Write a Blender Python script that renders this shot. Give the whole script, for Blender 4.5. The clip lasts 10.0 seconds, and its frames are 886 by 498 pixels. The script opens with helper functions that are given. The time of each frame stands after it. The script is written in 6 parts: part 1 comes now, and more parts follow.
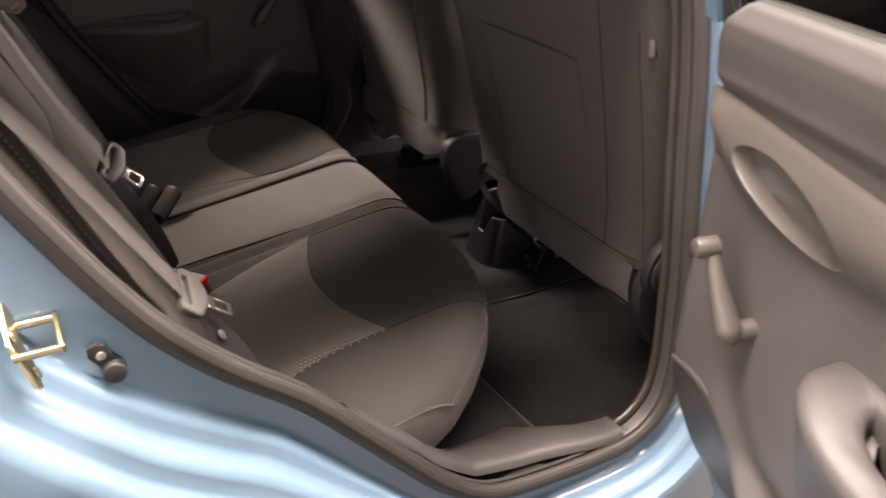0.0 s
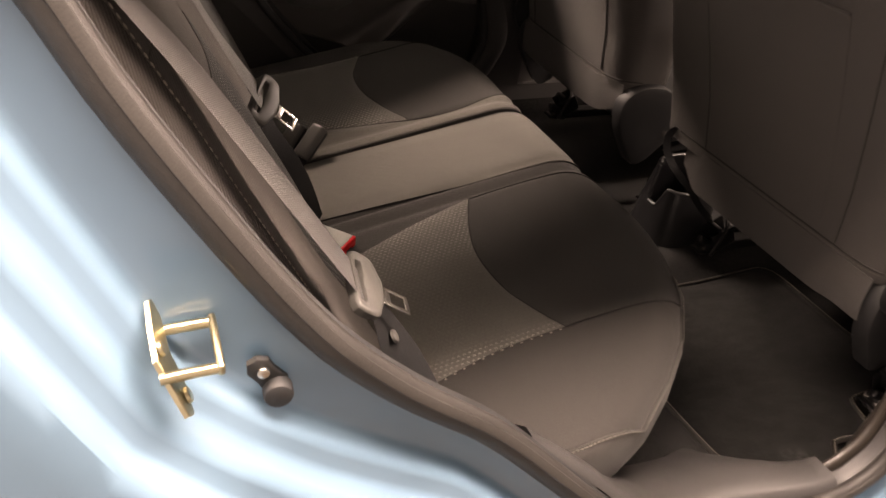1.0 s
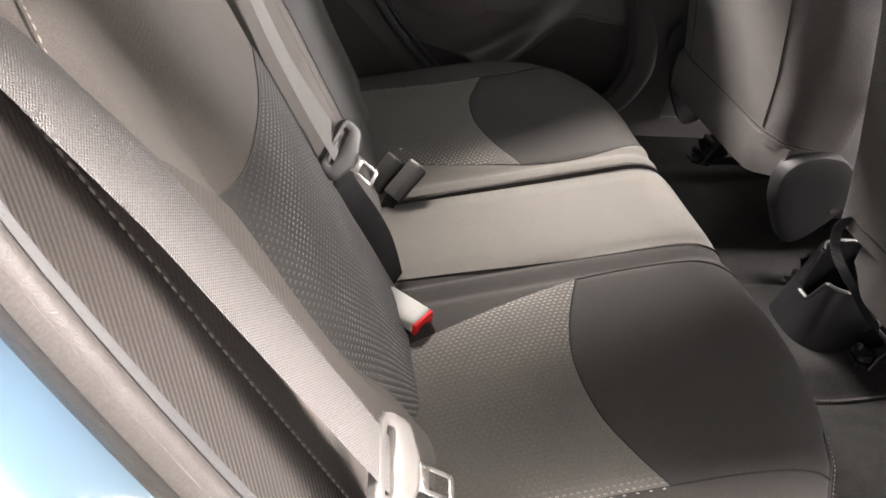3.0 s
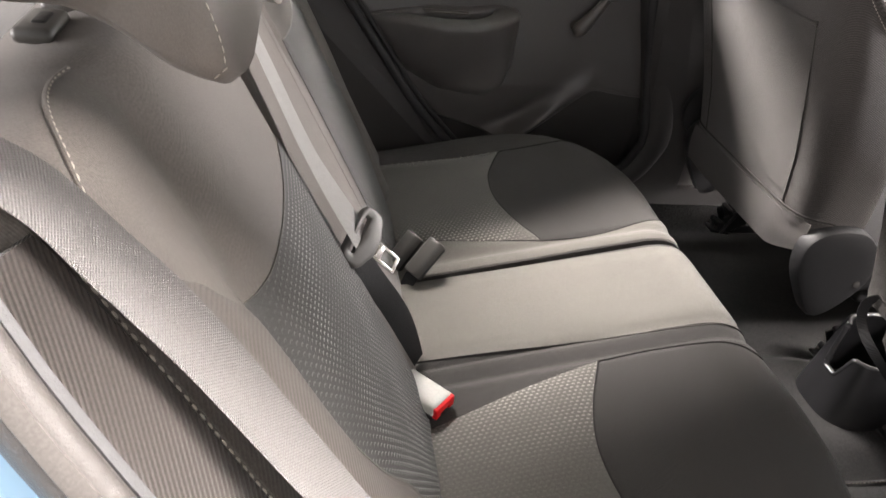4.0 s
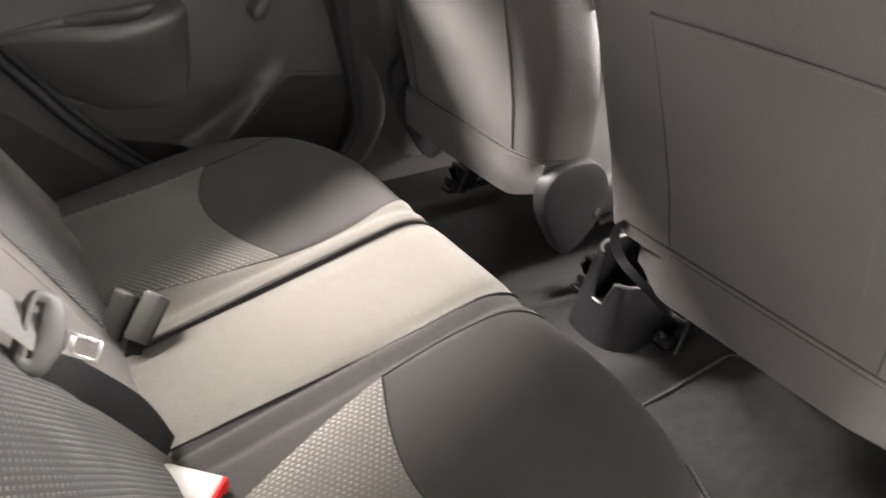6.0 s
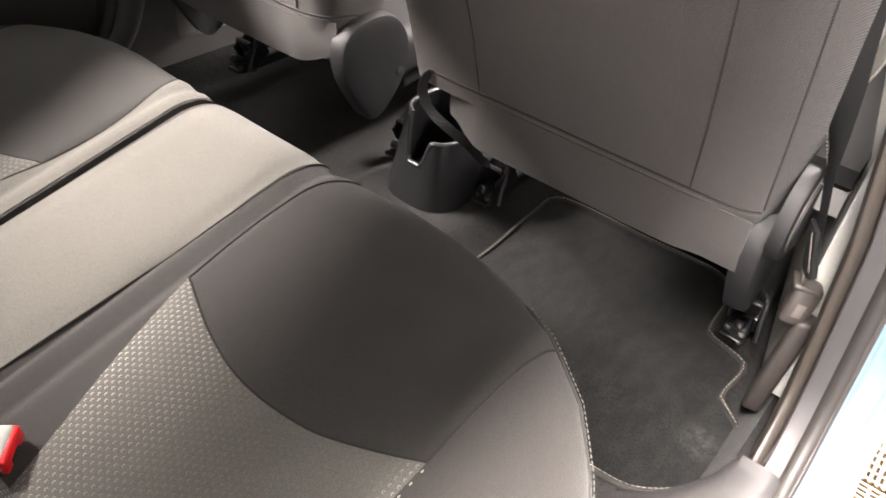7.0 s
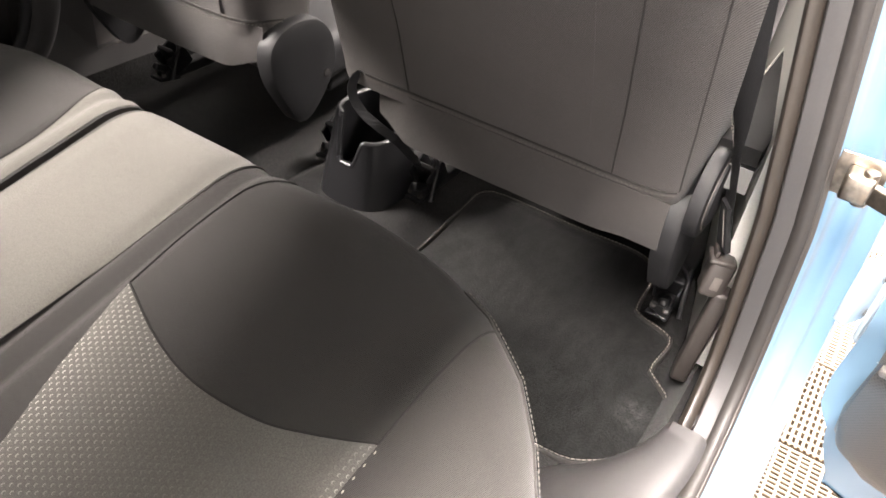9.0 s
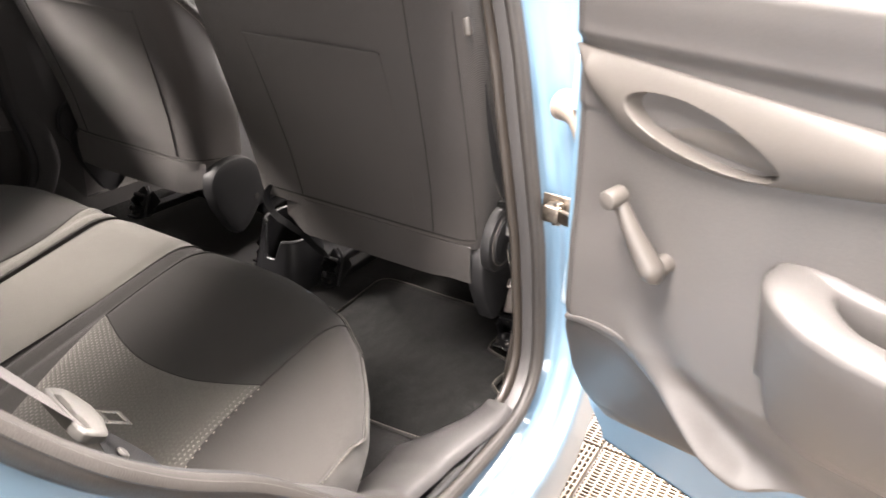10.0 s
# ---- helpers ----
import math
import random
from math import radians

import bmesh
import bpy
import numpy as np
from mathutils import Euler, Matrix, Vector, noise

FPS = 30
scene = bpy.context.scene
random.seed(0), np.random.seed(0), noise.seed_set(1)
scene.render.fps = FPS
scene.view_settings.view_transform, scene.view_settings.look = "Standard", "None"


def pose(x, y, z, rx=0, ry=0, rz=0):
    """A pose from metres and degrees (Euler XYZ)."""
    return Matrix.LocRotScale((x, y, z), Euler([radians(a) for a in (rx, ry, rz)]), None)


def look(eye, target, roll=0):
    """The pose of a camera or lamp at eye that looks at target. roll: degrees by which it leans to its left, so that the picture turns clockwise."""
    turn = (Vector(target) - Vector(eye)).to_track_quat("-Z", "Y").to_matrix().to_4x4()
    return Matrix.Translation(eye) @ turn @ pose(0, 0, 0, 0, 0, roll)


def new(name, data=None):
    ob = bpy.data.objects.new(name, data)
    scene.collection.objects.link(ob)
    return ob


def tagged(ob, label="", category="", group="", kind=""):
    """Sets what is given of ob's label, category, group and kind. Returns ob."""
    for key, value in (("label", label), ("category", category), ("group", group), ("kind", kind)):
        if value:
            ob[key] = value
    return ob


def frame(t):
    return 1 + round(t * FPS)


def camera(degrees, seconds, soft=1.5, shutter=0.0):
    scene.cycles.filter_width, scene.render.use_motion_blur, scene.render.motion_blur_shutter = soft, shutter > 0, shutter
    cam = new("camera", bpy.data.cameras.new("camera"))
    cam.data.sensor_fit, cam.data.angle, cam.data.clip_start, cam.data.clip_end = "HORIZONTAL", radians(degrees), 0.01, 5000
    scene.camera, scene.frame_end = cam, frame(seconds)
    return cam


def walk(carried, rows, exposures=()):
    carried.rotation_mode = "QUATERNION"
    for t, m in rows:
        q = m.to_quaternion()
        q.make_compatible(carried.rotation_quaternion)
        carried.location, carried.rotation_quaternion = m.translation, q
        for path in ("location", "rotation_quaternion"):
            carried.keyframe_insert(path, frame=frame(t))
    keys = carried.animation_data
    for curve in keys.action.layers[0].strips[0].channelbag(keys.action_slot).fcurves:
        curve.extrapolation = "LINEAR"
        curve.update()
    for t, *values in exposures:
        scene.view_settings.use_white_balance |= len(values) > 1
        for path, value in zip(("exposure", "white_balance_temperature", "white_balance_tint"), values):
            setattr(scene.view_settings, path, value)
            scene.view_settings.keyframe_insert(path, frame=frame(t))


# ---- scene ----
cam = camera(61.5, 10.0, soft=1.5, shutter=0.3)
PATH = [
    (0, (-0.299, -1.485, 1.381), (0.686, -0.031, 0.424), 6.5),
    (0.3, (-0.332, -1.403, 1.356), (0.58, 0.063, 0.347), 6.9),
    (0.5, (-0.348, -1.338, 1.34), (0.514, 0.132, 0.293), 7.4),
    (0.7, (-0.345, -1.308, 1.333), (0.473, 0.166, 0.257), 7.6),
    (1, (-0.315, -1.218, 1.311), (0.418, 0.259, 0.18), 8.2),
    (1.3, (-0.264, -1.137, 1.304), (0.411, 0.34, 0.137), 8.7),
    (1.5, (-0.234, -1.091, 1.306), (0.406, 0.383, 0.115), 9.2),
    (1.8, (-0.221, -1.047, 1.287), (0.37, 0.426, 0.07), 9.6),
    (2, (-0.208, -1.037, 1.29), (0.346, 0.438, 0.059), 9.7),
    (2.5, (-0.196, -1.004, 1.292), (0.292, 0.493, 0.059), 10.1),
    (3, (-0.199, -0.982, 1.311), (0.23, 0.557, 0.108), 9.8),
    (3.2, (-0.197, -0.983, 1.321), (0.207, 0.573, 0.13), 9.6),
    (4.3, (-0.21, -0.942, 1.346), (0.178, 0.714, 0.294), 8.1),
    (4.5, (-0.209, -0.936, 1.348), (0.198, 0.729, 0.318), 7.8),
    (5, (-0.193, -0.902, 1.348), (0.324, 0.771, 0.382), 6.6),
    (5.5, (-0.169, -0.856, 1.322), (0.61, 0.713, 0.357), 5.7),
    (6, (-0.139, -0.807, 1.283), (0.861, 0.568, 0.229), 4.6),
    (6.2, (-0.118, -0.784, 1.259), (0.961, 0.481, 0.148), 4.3),
    (7.3, (-0.091, -0.768, 1.207), (1.183, 0.07, -0.087), 6.7),
    (7.5, (-0.092, -0.765, 1.207), (1.191, 0.035, -0.103), 7.2),
    (8, (-0.091, -0.769, 1.208), (1.21, -0.015, -0.11), 7.9),
    (8.5, (-0.095, -0.771, 1.208), (1.229, -0.025, -0.092), 8.0),
    (9, (-0.126, -0.785, 1.217), (1.241, -0.011, -0.021), 7.1),
    (9.4, (-0.222, -0.899, 1.263), (1.229, -0.05, 0.179), 5.4),
    (9.5, (-0.256, -0.951, 1.281), (1.214, -0.09, 0.233), 5.0),
    (9.7, (-0.317, -1.052, 1.285), (1.196, -0.165, 0.324), 4.3),
    (9.9, (-0.406, -1.195, 1.303), (1.142, -0.287, 0.421), 3.1),
    (10, (-0.446, -1.235, 1.316), (1.124, -0.346, 0.453), 3.0),
]
EXPOSURES = [(0, -0.09, 7500, 25), (0.5, -0.04, 7750, 25), (1.0, -0.10, 8600, 28), (1.5, 0.15, 9500, 38), (2.0, 0.6, 6750, 16), (2.5, 1.05, 6700, 16), (4.5, 1.5, 6600, 14),
             (5.5, 1.6, 6600, 14), (6.0, 1.95, 6650, 14), (7.5, 1.58, 6750, 16), (9.0, 1.52, 6750, 15), (9.6, 1.48, 6750, 14), (10, 1.14, 6800, 16)]
walk(cam, [(t, look(eye, target, roll)) for t, eye, target, roll in PATH], EXPOSURES)

# ---- light: unseen workshop ceiling rows, added over the open doorway, ahead of it, and beyond the car ----
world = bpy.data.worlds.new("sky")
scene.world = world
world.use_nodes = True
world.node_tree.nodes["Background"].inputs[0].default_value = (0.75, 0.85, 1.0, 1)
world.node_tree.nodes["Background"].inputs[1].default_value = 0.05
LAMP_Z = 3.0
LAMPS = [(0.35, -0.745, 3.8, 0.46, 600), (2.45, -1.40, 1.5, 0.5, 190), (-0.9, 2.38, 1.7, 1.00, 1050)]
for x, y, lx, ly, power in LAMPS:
    lamp = new("overhead_fill", bpy.data.lights.new("overhead_fill", "AREA"))
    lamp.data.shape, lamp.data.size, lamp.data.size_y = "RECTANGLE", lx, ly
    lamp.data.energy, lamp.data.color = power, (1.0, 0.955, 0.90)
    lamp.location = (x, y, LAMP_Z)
# unseen fill light added on the side of the open car door, as through an open front
gate = new("side_fill", bpy.data.lights.new("side_fill", "AREA"))
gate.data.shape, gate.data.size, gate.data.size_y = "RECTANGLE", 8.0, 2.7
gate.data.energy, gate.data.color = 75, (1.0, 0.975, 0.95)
# area lights added out of view at both ends, to brighten backrests and trim
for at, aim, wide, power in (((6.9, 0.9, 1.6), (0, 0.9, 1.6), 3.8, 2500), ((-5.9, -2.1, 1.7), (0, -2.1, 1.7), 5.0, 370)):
    win = new("end_fill", bpy.data.lights.new("end_fill", "AREA"))
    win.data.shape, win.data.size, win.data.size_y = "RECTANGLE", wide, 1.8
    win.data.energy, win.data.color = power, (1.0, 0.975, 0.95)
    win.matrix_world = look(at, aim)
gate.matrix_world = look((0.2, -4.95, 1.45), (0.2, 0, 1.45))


# ---- materials ----
def material(name, color, rough=0.6, metal=0.0, grain=0.0, grain_scale=60.0, bump=0.0, bump_scale=400.0,
             stain=0.0, coat=0.0, sheen=0.0, spec=0.5):
    """A surface with fine relief, grain and large faint stains at real size (object coordinates)."""
    m = bpy.data.materials.new(name)
    m.use_nodes = True
    nt = m.node_tree
    b = nt.nodes["Principled BSDF"]
    b.inputs["Roughness"].default_value, b.inputs["Metallic"].default_value = rough, metal
    b.inputs["Coat Weight"].default_value, b.inputs["Sheen Weight"].default_value = coat, sheen
    b.inputs["Specular IOR Level"].default_value = spec
    b.inputs["Coat Roughness"].default_value = 0.08
    b.inputs["Base Color"].default_value = (*color, 1)
    co = nt.nodes.new("ShaderNodeTexCoord").outputs["Object"]
    if grain or stain:
        n1, n2 = nt.nodes.new("ShaderNodeTexNoise"), nt.nodes.new("ShaderNodeTexNoise")
        n1.inputs["Scale"].default_value, n2.inputs["Scale"].default_value = grain_scale, 4.5
        n1.inputs["Detail"].default_value, n2.inputs["Detail"].default_value = 4, 5
        nt.links.new(co, n1.inputs["Vector"]), nt.links.new(co, n2.inputs["Vector"])
        r1, r2 = nt.nodes.new("ShaderNodeMapRange"), nt.nodes.new("ShaderNodeMapRange")
        for r, n, a in ((r1, n1, grain), (r2, n2, stain)):
            r.inputs[1].default_value, r.inputs[2].default_value = 0.3, 0.7
            r.inputs[3].default_value, r.inputs[4].default_value = 1 - a, 1 + a
            nt.links.new(n.outputs["Fac"], r.inputs[0])
        mul = nt.nodes.new("ShaderNodeMath")
        mul.operation = "MULTIPLY"
        nt.links.new(r1.outputs[0], mul.inputs[0]), nt.links.new(r2.outputs[0], mul.inputs[1])
        hsv = nt.nodes.new("ShaderNodeVectorMath")
        hsv.operation = "SCALE"
        hsv.inputs[0].default_value = color
        nt.links.new(mul.outputs[0], hsv.inputs["Scale"])
        nt.links.new(hsv.outputs[0], b.inputs["Base Color"])
        rr = nt.nodes.new("ShaderNodeMapRange")
        rr.inputs[3].default_value, rr.inputs[4].default_value = max(0, rough - 0.08), min(1, rough + 0.08)
        nt.links.new(n2.outputs["Fac"], rr.inputs[0]), nt.links.new(rr.outputs[0], b.inputs["Roughness"])
    if bump:
        n3, bp = nt.nodes.new("ShaderNodeTexNoise"), nt.nodes.new("ShaderNodeBump")
        n3.inputs["Scale"].default_value, n3.inputs["Detail"].default_value = bump_scale, 2
        bp.inputs["Strength"].default_value, bp.inputs["Distance"].default_value = bump, 0.001
        nt.links.new(co, n3.inputs["Vector"])
        nt.links.new(n3.outputs["Fac"], bp.inputs["Height"]), nt.links.new(bp.outputs[0], b.inputs["Normal"])
    return m


def node(nt, kind, op="", *ins):
    """A math or vector-math node with its inputs wired or set."""
    n = nt.nodes.new(kind)
    if op:
        n.operation = op
    for k, v in enumerate(ins):
        if hasattr(v, "is_output"):
            nt.links.new(v, n.inputs[k])
        else:
            n.inputs[k].default_value = v
    return n.outputs[0]


def woven(name, color, rib=(0, 0, 0), pitch=0.0022, depth=0.5, fade=0.12, sheen=0.15, rough=0.85, cross=0.6):
    """Woven cloth: fine ribs along one direction crossed by a finer weave, with faint large wear."""
    m = material(name, color, rough, 0, 0.22, 620, 0, 0, fade, 0, sheen, 0.3)
    nt = m.node_tree
    b = nt.nodes["Principled BSDF"]
    co = nt.nodes.new("ShaderNodeTexCoord").outputs["Object"]
    if not any(rib):
        rib = (0.6, 1.0, 0.5)
    d = node(nt, "ShaderNodeVectorMath", "DOT_PRODUCT", co, rib)
    dn = nt.nodes[-1]
    s1 = node(nt, "ShaderNodeMath", "SINE", node(nt, "ShaderNodeMath", "MULTIPLY", dn.outputs["Value"], 2 * math.pi / pitch))
    d2 = node(nt, "ShaderNodeVectorMath", "DOT_PRODUCT", co, (rib[1], -rib[0] or 0.7, rib[2] + 0.5))
    dn2 = nt.nodes[-1]
    s2 = node(nt, "ShaderNodeMath", "SINE", node(nt, "ShaderNodeMath", "MULTIPLY", dn2.outputs["Value"], 2 * math.pi / (pitch * 0.8)))
    h = node(nt, "ShaderNodeMath", "ADD", s1, node(nt, "ShaderNodeMath", "MULTIPLY", s2, cross))
    bp = nt.nodes.new("ShaderNodeBump")
    bp.inputs["Strength"].default_value, bp.inputs["Distance"].default_value = depth, 0.0006
    nt.links.new(h, bp.inputs["Height"]), nt.links.new(bp.outputs[0], b.inputs["Normal"])
    # raised threads toned paler and hollows darker, shading the weave in its colour
    tone = nt.nodes.new("ShaderNodeMapRange")
    tone.inputs[1].default_value, tone.inputs[2].default_value = -1 - cross, 1 + cross
    tone.inputs[3].default_value, tone.inputs[4].default_value = 1 - 0.5 * depth, 1 + 0.5 * depth
    nt.links.new(h, tone.inputs[0])
    worn = nt.nodes.new("ShaderNodeVectorMath")
    worn.operation = "SCALE"
    nt.links.new(b.inputs["Base Color"].links[0].from_socket, worn.inputs[0]), nt.links.new(tone.outputs[0], worn.inputs["Scale"])
    nt.links.new(worn.outputs[0], b.inputs["Base Color"])
    return m


def dotted(name, color, dot, ax_u, ax_v, pitch=0.0105, dense=()):
    """Cloth with rows of small raised shiny crescent dots, alternate rows shifted by half. dense: rows of
    (axis, middle, ((distance, share), ...)) along which the woven dots fade by design."""
    m = woven(name, color, (0.3, 1, 0.4), 0.0016, 0.25)
    nt = m.node_tree
    b = nt.nodes["Principled BSDF"]
    co = nt.nodes.new("ShaderNodeTexCoord").outputs["Object"]
    node(nt, "ShaderNodeVectorMath", "DOT_PRODUCT", co, ax_u)
    u = node(nt, "ShaderNodeMath", "DIVIDE", nt.nodes[-1].outputs["Value"], pitch)
    node(nt, "ShaderNodeVectorMath", "DOT_PRODUCT", co, ax_v)
    v = node(nt, "ShaderNodeMath", "DIVIDE", nt.nodes[-1].outputs["Value"], pitch * 0.8)
    row = node(nt, "ShaderNodeMath", "FLOOR", v)
    half = node(nt, "ShaderNodeMath", "MULTIPLY", node(nt, "ShaderNodeMath", "FLOORED_MODULO", row, 2.0), 0.5)
    fu = node(nt, "ShaderNodeMath", "SUBTRACT", node(nt, "ShaderNodeMath", "FRACT", node(nt, "ShaderNodeMath", "ADD", u, half)), 0.5)
    fv = node(nt, "ShaderNodeMath", "SUBTRACT", node(nt, "ShaderNodeMath", "FRACT", v), 0.5)
    d1 = node(nt, "ShaderNodeMath", "SQRT", node(nt, "ShaderNodeMath", "ADD", node(nt, "ShaderNodeMath", "POWER", fu, 2.0), node(nt, "ShaderNodeMath", "POWER", fv, 2.0)))
    fv2 = node(nt, "ShaderNodeMath", "ADD", fv, 0.12)
    d2 = node(nt, "ShaderNodeMath", "SQRT", node(nt, "ShaderNodeMath", "ADD", node(nt, "ShaderNodeMath", "POWER", fu, 2.0), node(nt, "ShaderNodeMath", "POWER", fv2, 2.0)))
    inn = node(nt, "ShaderNodeMath", "LESS_THAN", d1, 0.24)
    out = node(nt, "ShaderNodeMath", "GREATER_THAN", d2, 0.17)
    mask = node(nt, "ShaderNodeMath", "MULTIPLY", inn, out)
    # the dots are worn away in patches
    nz = nt.nodes.new("ShaderNodeTexNoise")
    nz.inputs["Scale"].default_value = 7.0
    nt.links.new(co, nz.inputs["Vector"])
    wear = nt.nodes.new("ShaderNodeMapRange")
    wear.inputs[1].default_value, wear.inputs[2].default_value = 0.38, 0.62
    wear.inputs[3].default_value, wear.inputs[4].default_value = 0.25, 1.0
    nt.links.new(nz.outputs["Fac"], wear.inputs[0])
    mask = node(nt, "ShaderNodeMath", "MULTIPLY", mask, wear.outputs[0])
    for axis, middle, stops in dense:
        node(nt, "ShaderNodeVectorMath", "DOT_PRODUCT", co, axis)
        far = node(nt, "ShaderNodeMath", "ABSOLUTE", node(nt, "ShaderNodeMath", "SUBTRACT", nt.nodes[-1].outputs["Value"], middle))
        ramp = nt.nodes.new("ShaderNodeValToRGB")
        for k, (at, share) in enumerate(stops):
            el = ramp.color_ramp.elements[k] if k < 2 else ramp.color_ramp.elements.new(at)
            el.position, el.color = at, (share, share, share, 1)
        nt.links.new(far, ramp.inputs[0])
        mask = node(nt, "ShaderNodeMath", "MULTIPLY", mask, ramp.outputs[0])
    mix = nt.nodes.new("ShaderNodeMix")
    mix.data_type = "RGBA"
    base = b.inputs["Base Color"].links[0].from_socket
    nt.links.new(mask, mix.inputs[0]), nt.links.new(base, mix.inputs[6])
    mix.inputs[7].default_value = (*dot, 1)
    nt.links.new(mix.outputs[2], b.inputs["Base Color"])
    rg = nt.nodes.new("ShaderNodeMapRange")
    rg.inputs[3].default_value, rg.inputs[4].default_value = 0.85, 0.32
    nt.links.new(mask, rg.inputs[0]), nt.links.new(rg.outputs[0], b.inputs["Roughness"])
    bp = nt.nodes.new("ShaderNodeBump")
    bp.inputs["Strength"].default_value, bp.inputs["Distance"].default_value = 0.6, 0.0012
    old = b.inputs["Normal"].links[0].from_socket
    nt.links.new(mask, bp.inputs["Height"]), nt.links.new(old, bp.inputs["Normal"])
    nt.links.new(bp.outputs[0], b.inputs["Normal"])
    return m


def tufted(name, color):
    """Short cut pile: speckled tufts, brushed streaks of nap and a light scuff worn into one corner."""
    m = material(name, color, 0.97, 0, 0.6, 330, 1.0, 650, 0.18, 0, 0.12, 0.05)
    nt = m.node_tree
    b = nt.nodes["Principled BSDF"]
    co = nt.nodes.new("ShaderNodeTexCoord").outputs["Object"]
    mp = nt.nodes.new("ShaderNodeMapping")
    mp.inputs["Scale"].default_value, mp.inputs["Rotation"].default_value = (22, 48, 9), (0, 0, 0.5)
    nz = nt.nodes.new("ShaderNodeTexNoise")
    nz.inputs["Scale"].default_value, nz.inputs["Detail"].default_value = 1.0, 5
    nt.links.new(co, mp.inputs["Vector"]), nt.links.new(mp.outputs[0], nz.inputs["Vector"])
    nap = nt.nodes.new("ShaderNodeMapRange")
    nap.inputs[1].default_value, nap.inputs[2].default_value = 0.38, 0.66
    nap.inputs[3].default_value, nap.inputs[4].default_value = 0.75, 1.25
    nt.links.new(nz.outputs["Fac"], nap.inputs[0])
    dist = node(nt, "ShaderNodeVectorMath", "DISTANCE", co, (0.70, -0.690, 0.34))
    scuff = nt.nodes.new("ShaderNodeMapRange")
    scuff.inputs[1].default_value, scuff.inputs[2].default_value = 0.0, 0.042
    scuff.inputs[3].default_value, scuff.inputs[4].default_value = 3.2, 0.0
    nt.links.new(nt.nodes[-2].outputs["Value"], scuff.inputs[0])
    worn = nt.nodes.new("ShaderNodeTexNoise")
    worn.inputs["Scale"].default_value, worn.inputs["Detail"].default_value = 70, 4
    nt.links.new(co, worn.inputs["Vector"])
    rough = node(nt, "ShaderNodeMath", "MULTIPLY", scuff.outputs[0], node(nt, "ShaderNodeMath", "POWER", node(nt, "ShaderNodeMath", "MULTIPLY", worn.outputs["Fac"], 1.5), 3.0))
    total = node(nt, "ShaderNodeMath", "ADD", nap.outputs[0], rough)
    sc = nt.nodes.new("ShaderNodeVectorMath")
    sc.operation = "SCALE"
    nt.links.new(b.inputs["Base Color"].links[0].from_socket, sc.inputs[0]), nt.links.new(total, sc.inputs["Scale"])
    nt.links.new(sc.outputs[0], b.inputs["Base Color"])
    return m


def perforated(name, color, pitch):
    """Moulded plastic pierced by a fine regular pattern of holes, rows shifted by half."""
    m = material(name, color, 0.45, 0, 0.05, 300, 0, 0, 0.08)
    nt = m.node_tree
    b = nt.nodes["Principled BSDF"]
    sep = nt.nodes.new("ShaderNodeSeparateXYZ")
    nt.links.new(nt.nodes.new("ShaderNodeTexCoord").outputs["Object"], sep.inputs[0])
    u = node(nt, "ShaderNodeMath", "DIVIDE", sep.outputs[0], pitch)
    v = node(nt, "ShaderNodeMath", "DIVIDE", sep.outputs[2], pitch * 0.8)
    half = node(nt, "ShaderNodeMath", "MULTIPLY", node(nt, "ShaderNodeMath", "FLOORED_MODULO", node(nt, "ShaderNodeMath", "FLOOR", v), 2.0), 0.5)
    fu = node(nt, "ShaderNodeMath", "SUBTRACT", node(nt, "ShaderNodeMath", "FRACT", node(nt, "ShaderNodeMath", "ADD", u, half)), 0.5)
    fv = node(nt, "ShaderNodeMath", "SUBTRACT", node(nt, "ShaderNodeMath", "FRACT", v), 0.5)
    d = node(nt, "ShaderNodeMath", "SQRT", node(nt, "ShaderNodeMath", "ADD", node(nt, "ShaderNodeMath", "POWER", fu, 2.0), node(nt, "ShaderNodeMath", "POWER", fv, 2.0)))
    hole = node(nt, "ShaderNodeMath", "LESS_THAN", d, 0.30)
    mix = nt.nodes.new("ShaderNodeMix")
    mix.data_type = "RGBA"
    nt.links.new(hole, mix.inputs[0]), nt.links.new(b.inputs["Base Color"].links[0].from_socket, mix.inputs[6])
    mix.inputs[7].default_value = (0.02, 0.02, 0.02, 1)
    nt.links.new(mix.outputs[2], b.inputs["Base Color"])
    bp = nt.nodes.new("ShaderNodeBump")
    bp.invert = True
    bp.inputs["Strength"].default_value, bp.inputs["Distance"].default_value = 0.7, 0.001
    nt.links.new(hole, bp.inputs["Height"]), nt.links.new(bp.outputs[0], b.inputs["Normal"])
    return m


def glass(name, tint):
    m = bpy.data.materials.new(name)
    m.use_nodes = True
    nt = m.node_tree
    out = nt.nodes["Material Output"]
    nt.nodes.remove(nt.nodes["Principled BSDF"])
    tr, gl, mx, fr = (nt.nodes.new(k) for k in ("ShaderNodeBsdfTransparent", "ShaderNodeBsdfGlossy", "ShaderNodeMixShader", "ShaderNodeFresnel"))
    tr.inputs[0].default_value = (*tint, 1)
    gl.inputs["Roughness"].default_value = 0.01
    nt.links.new(fr.outputs[0], mx.inputs[0]), nt.links.new(tr.outputs[0], mx.inputs[1]), nt.links.new(gl.outputs[0], mx.inputs[2])
    nt.links.new(mx.outputs[0], out.inputs[0])
    return m


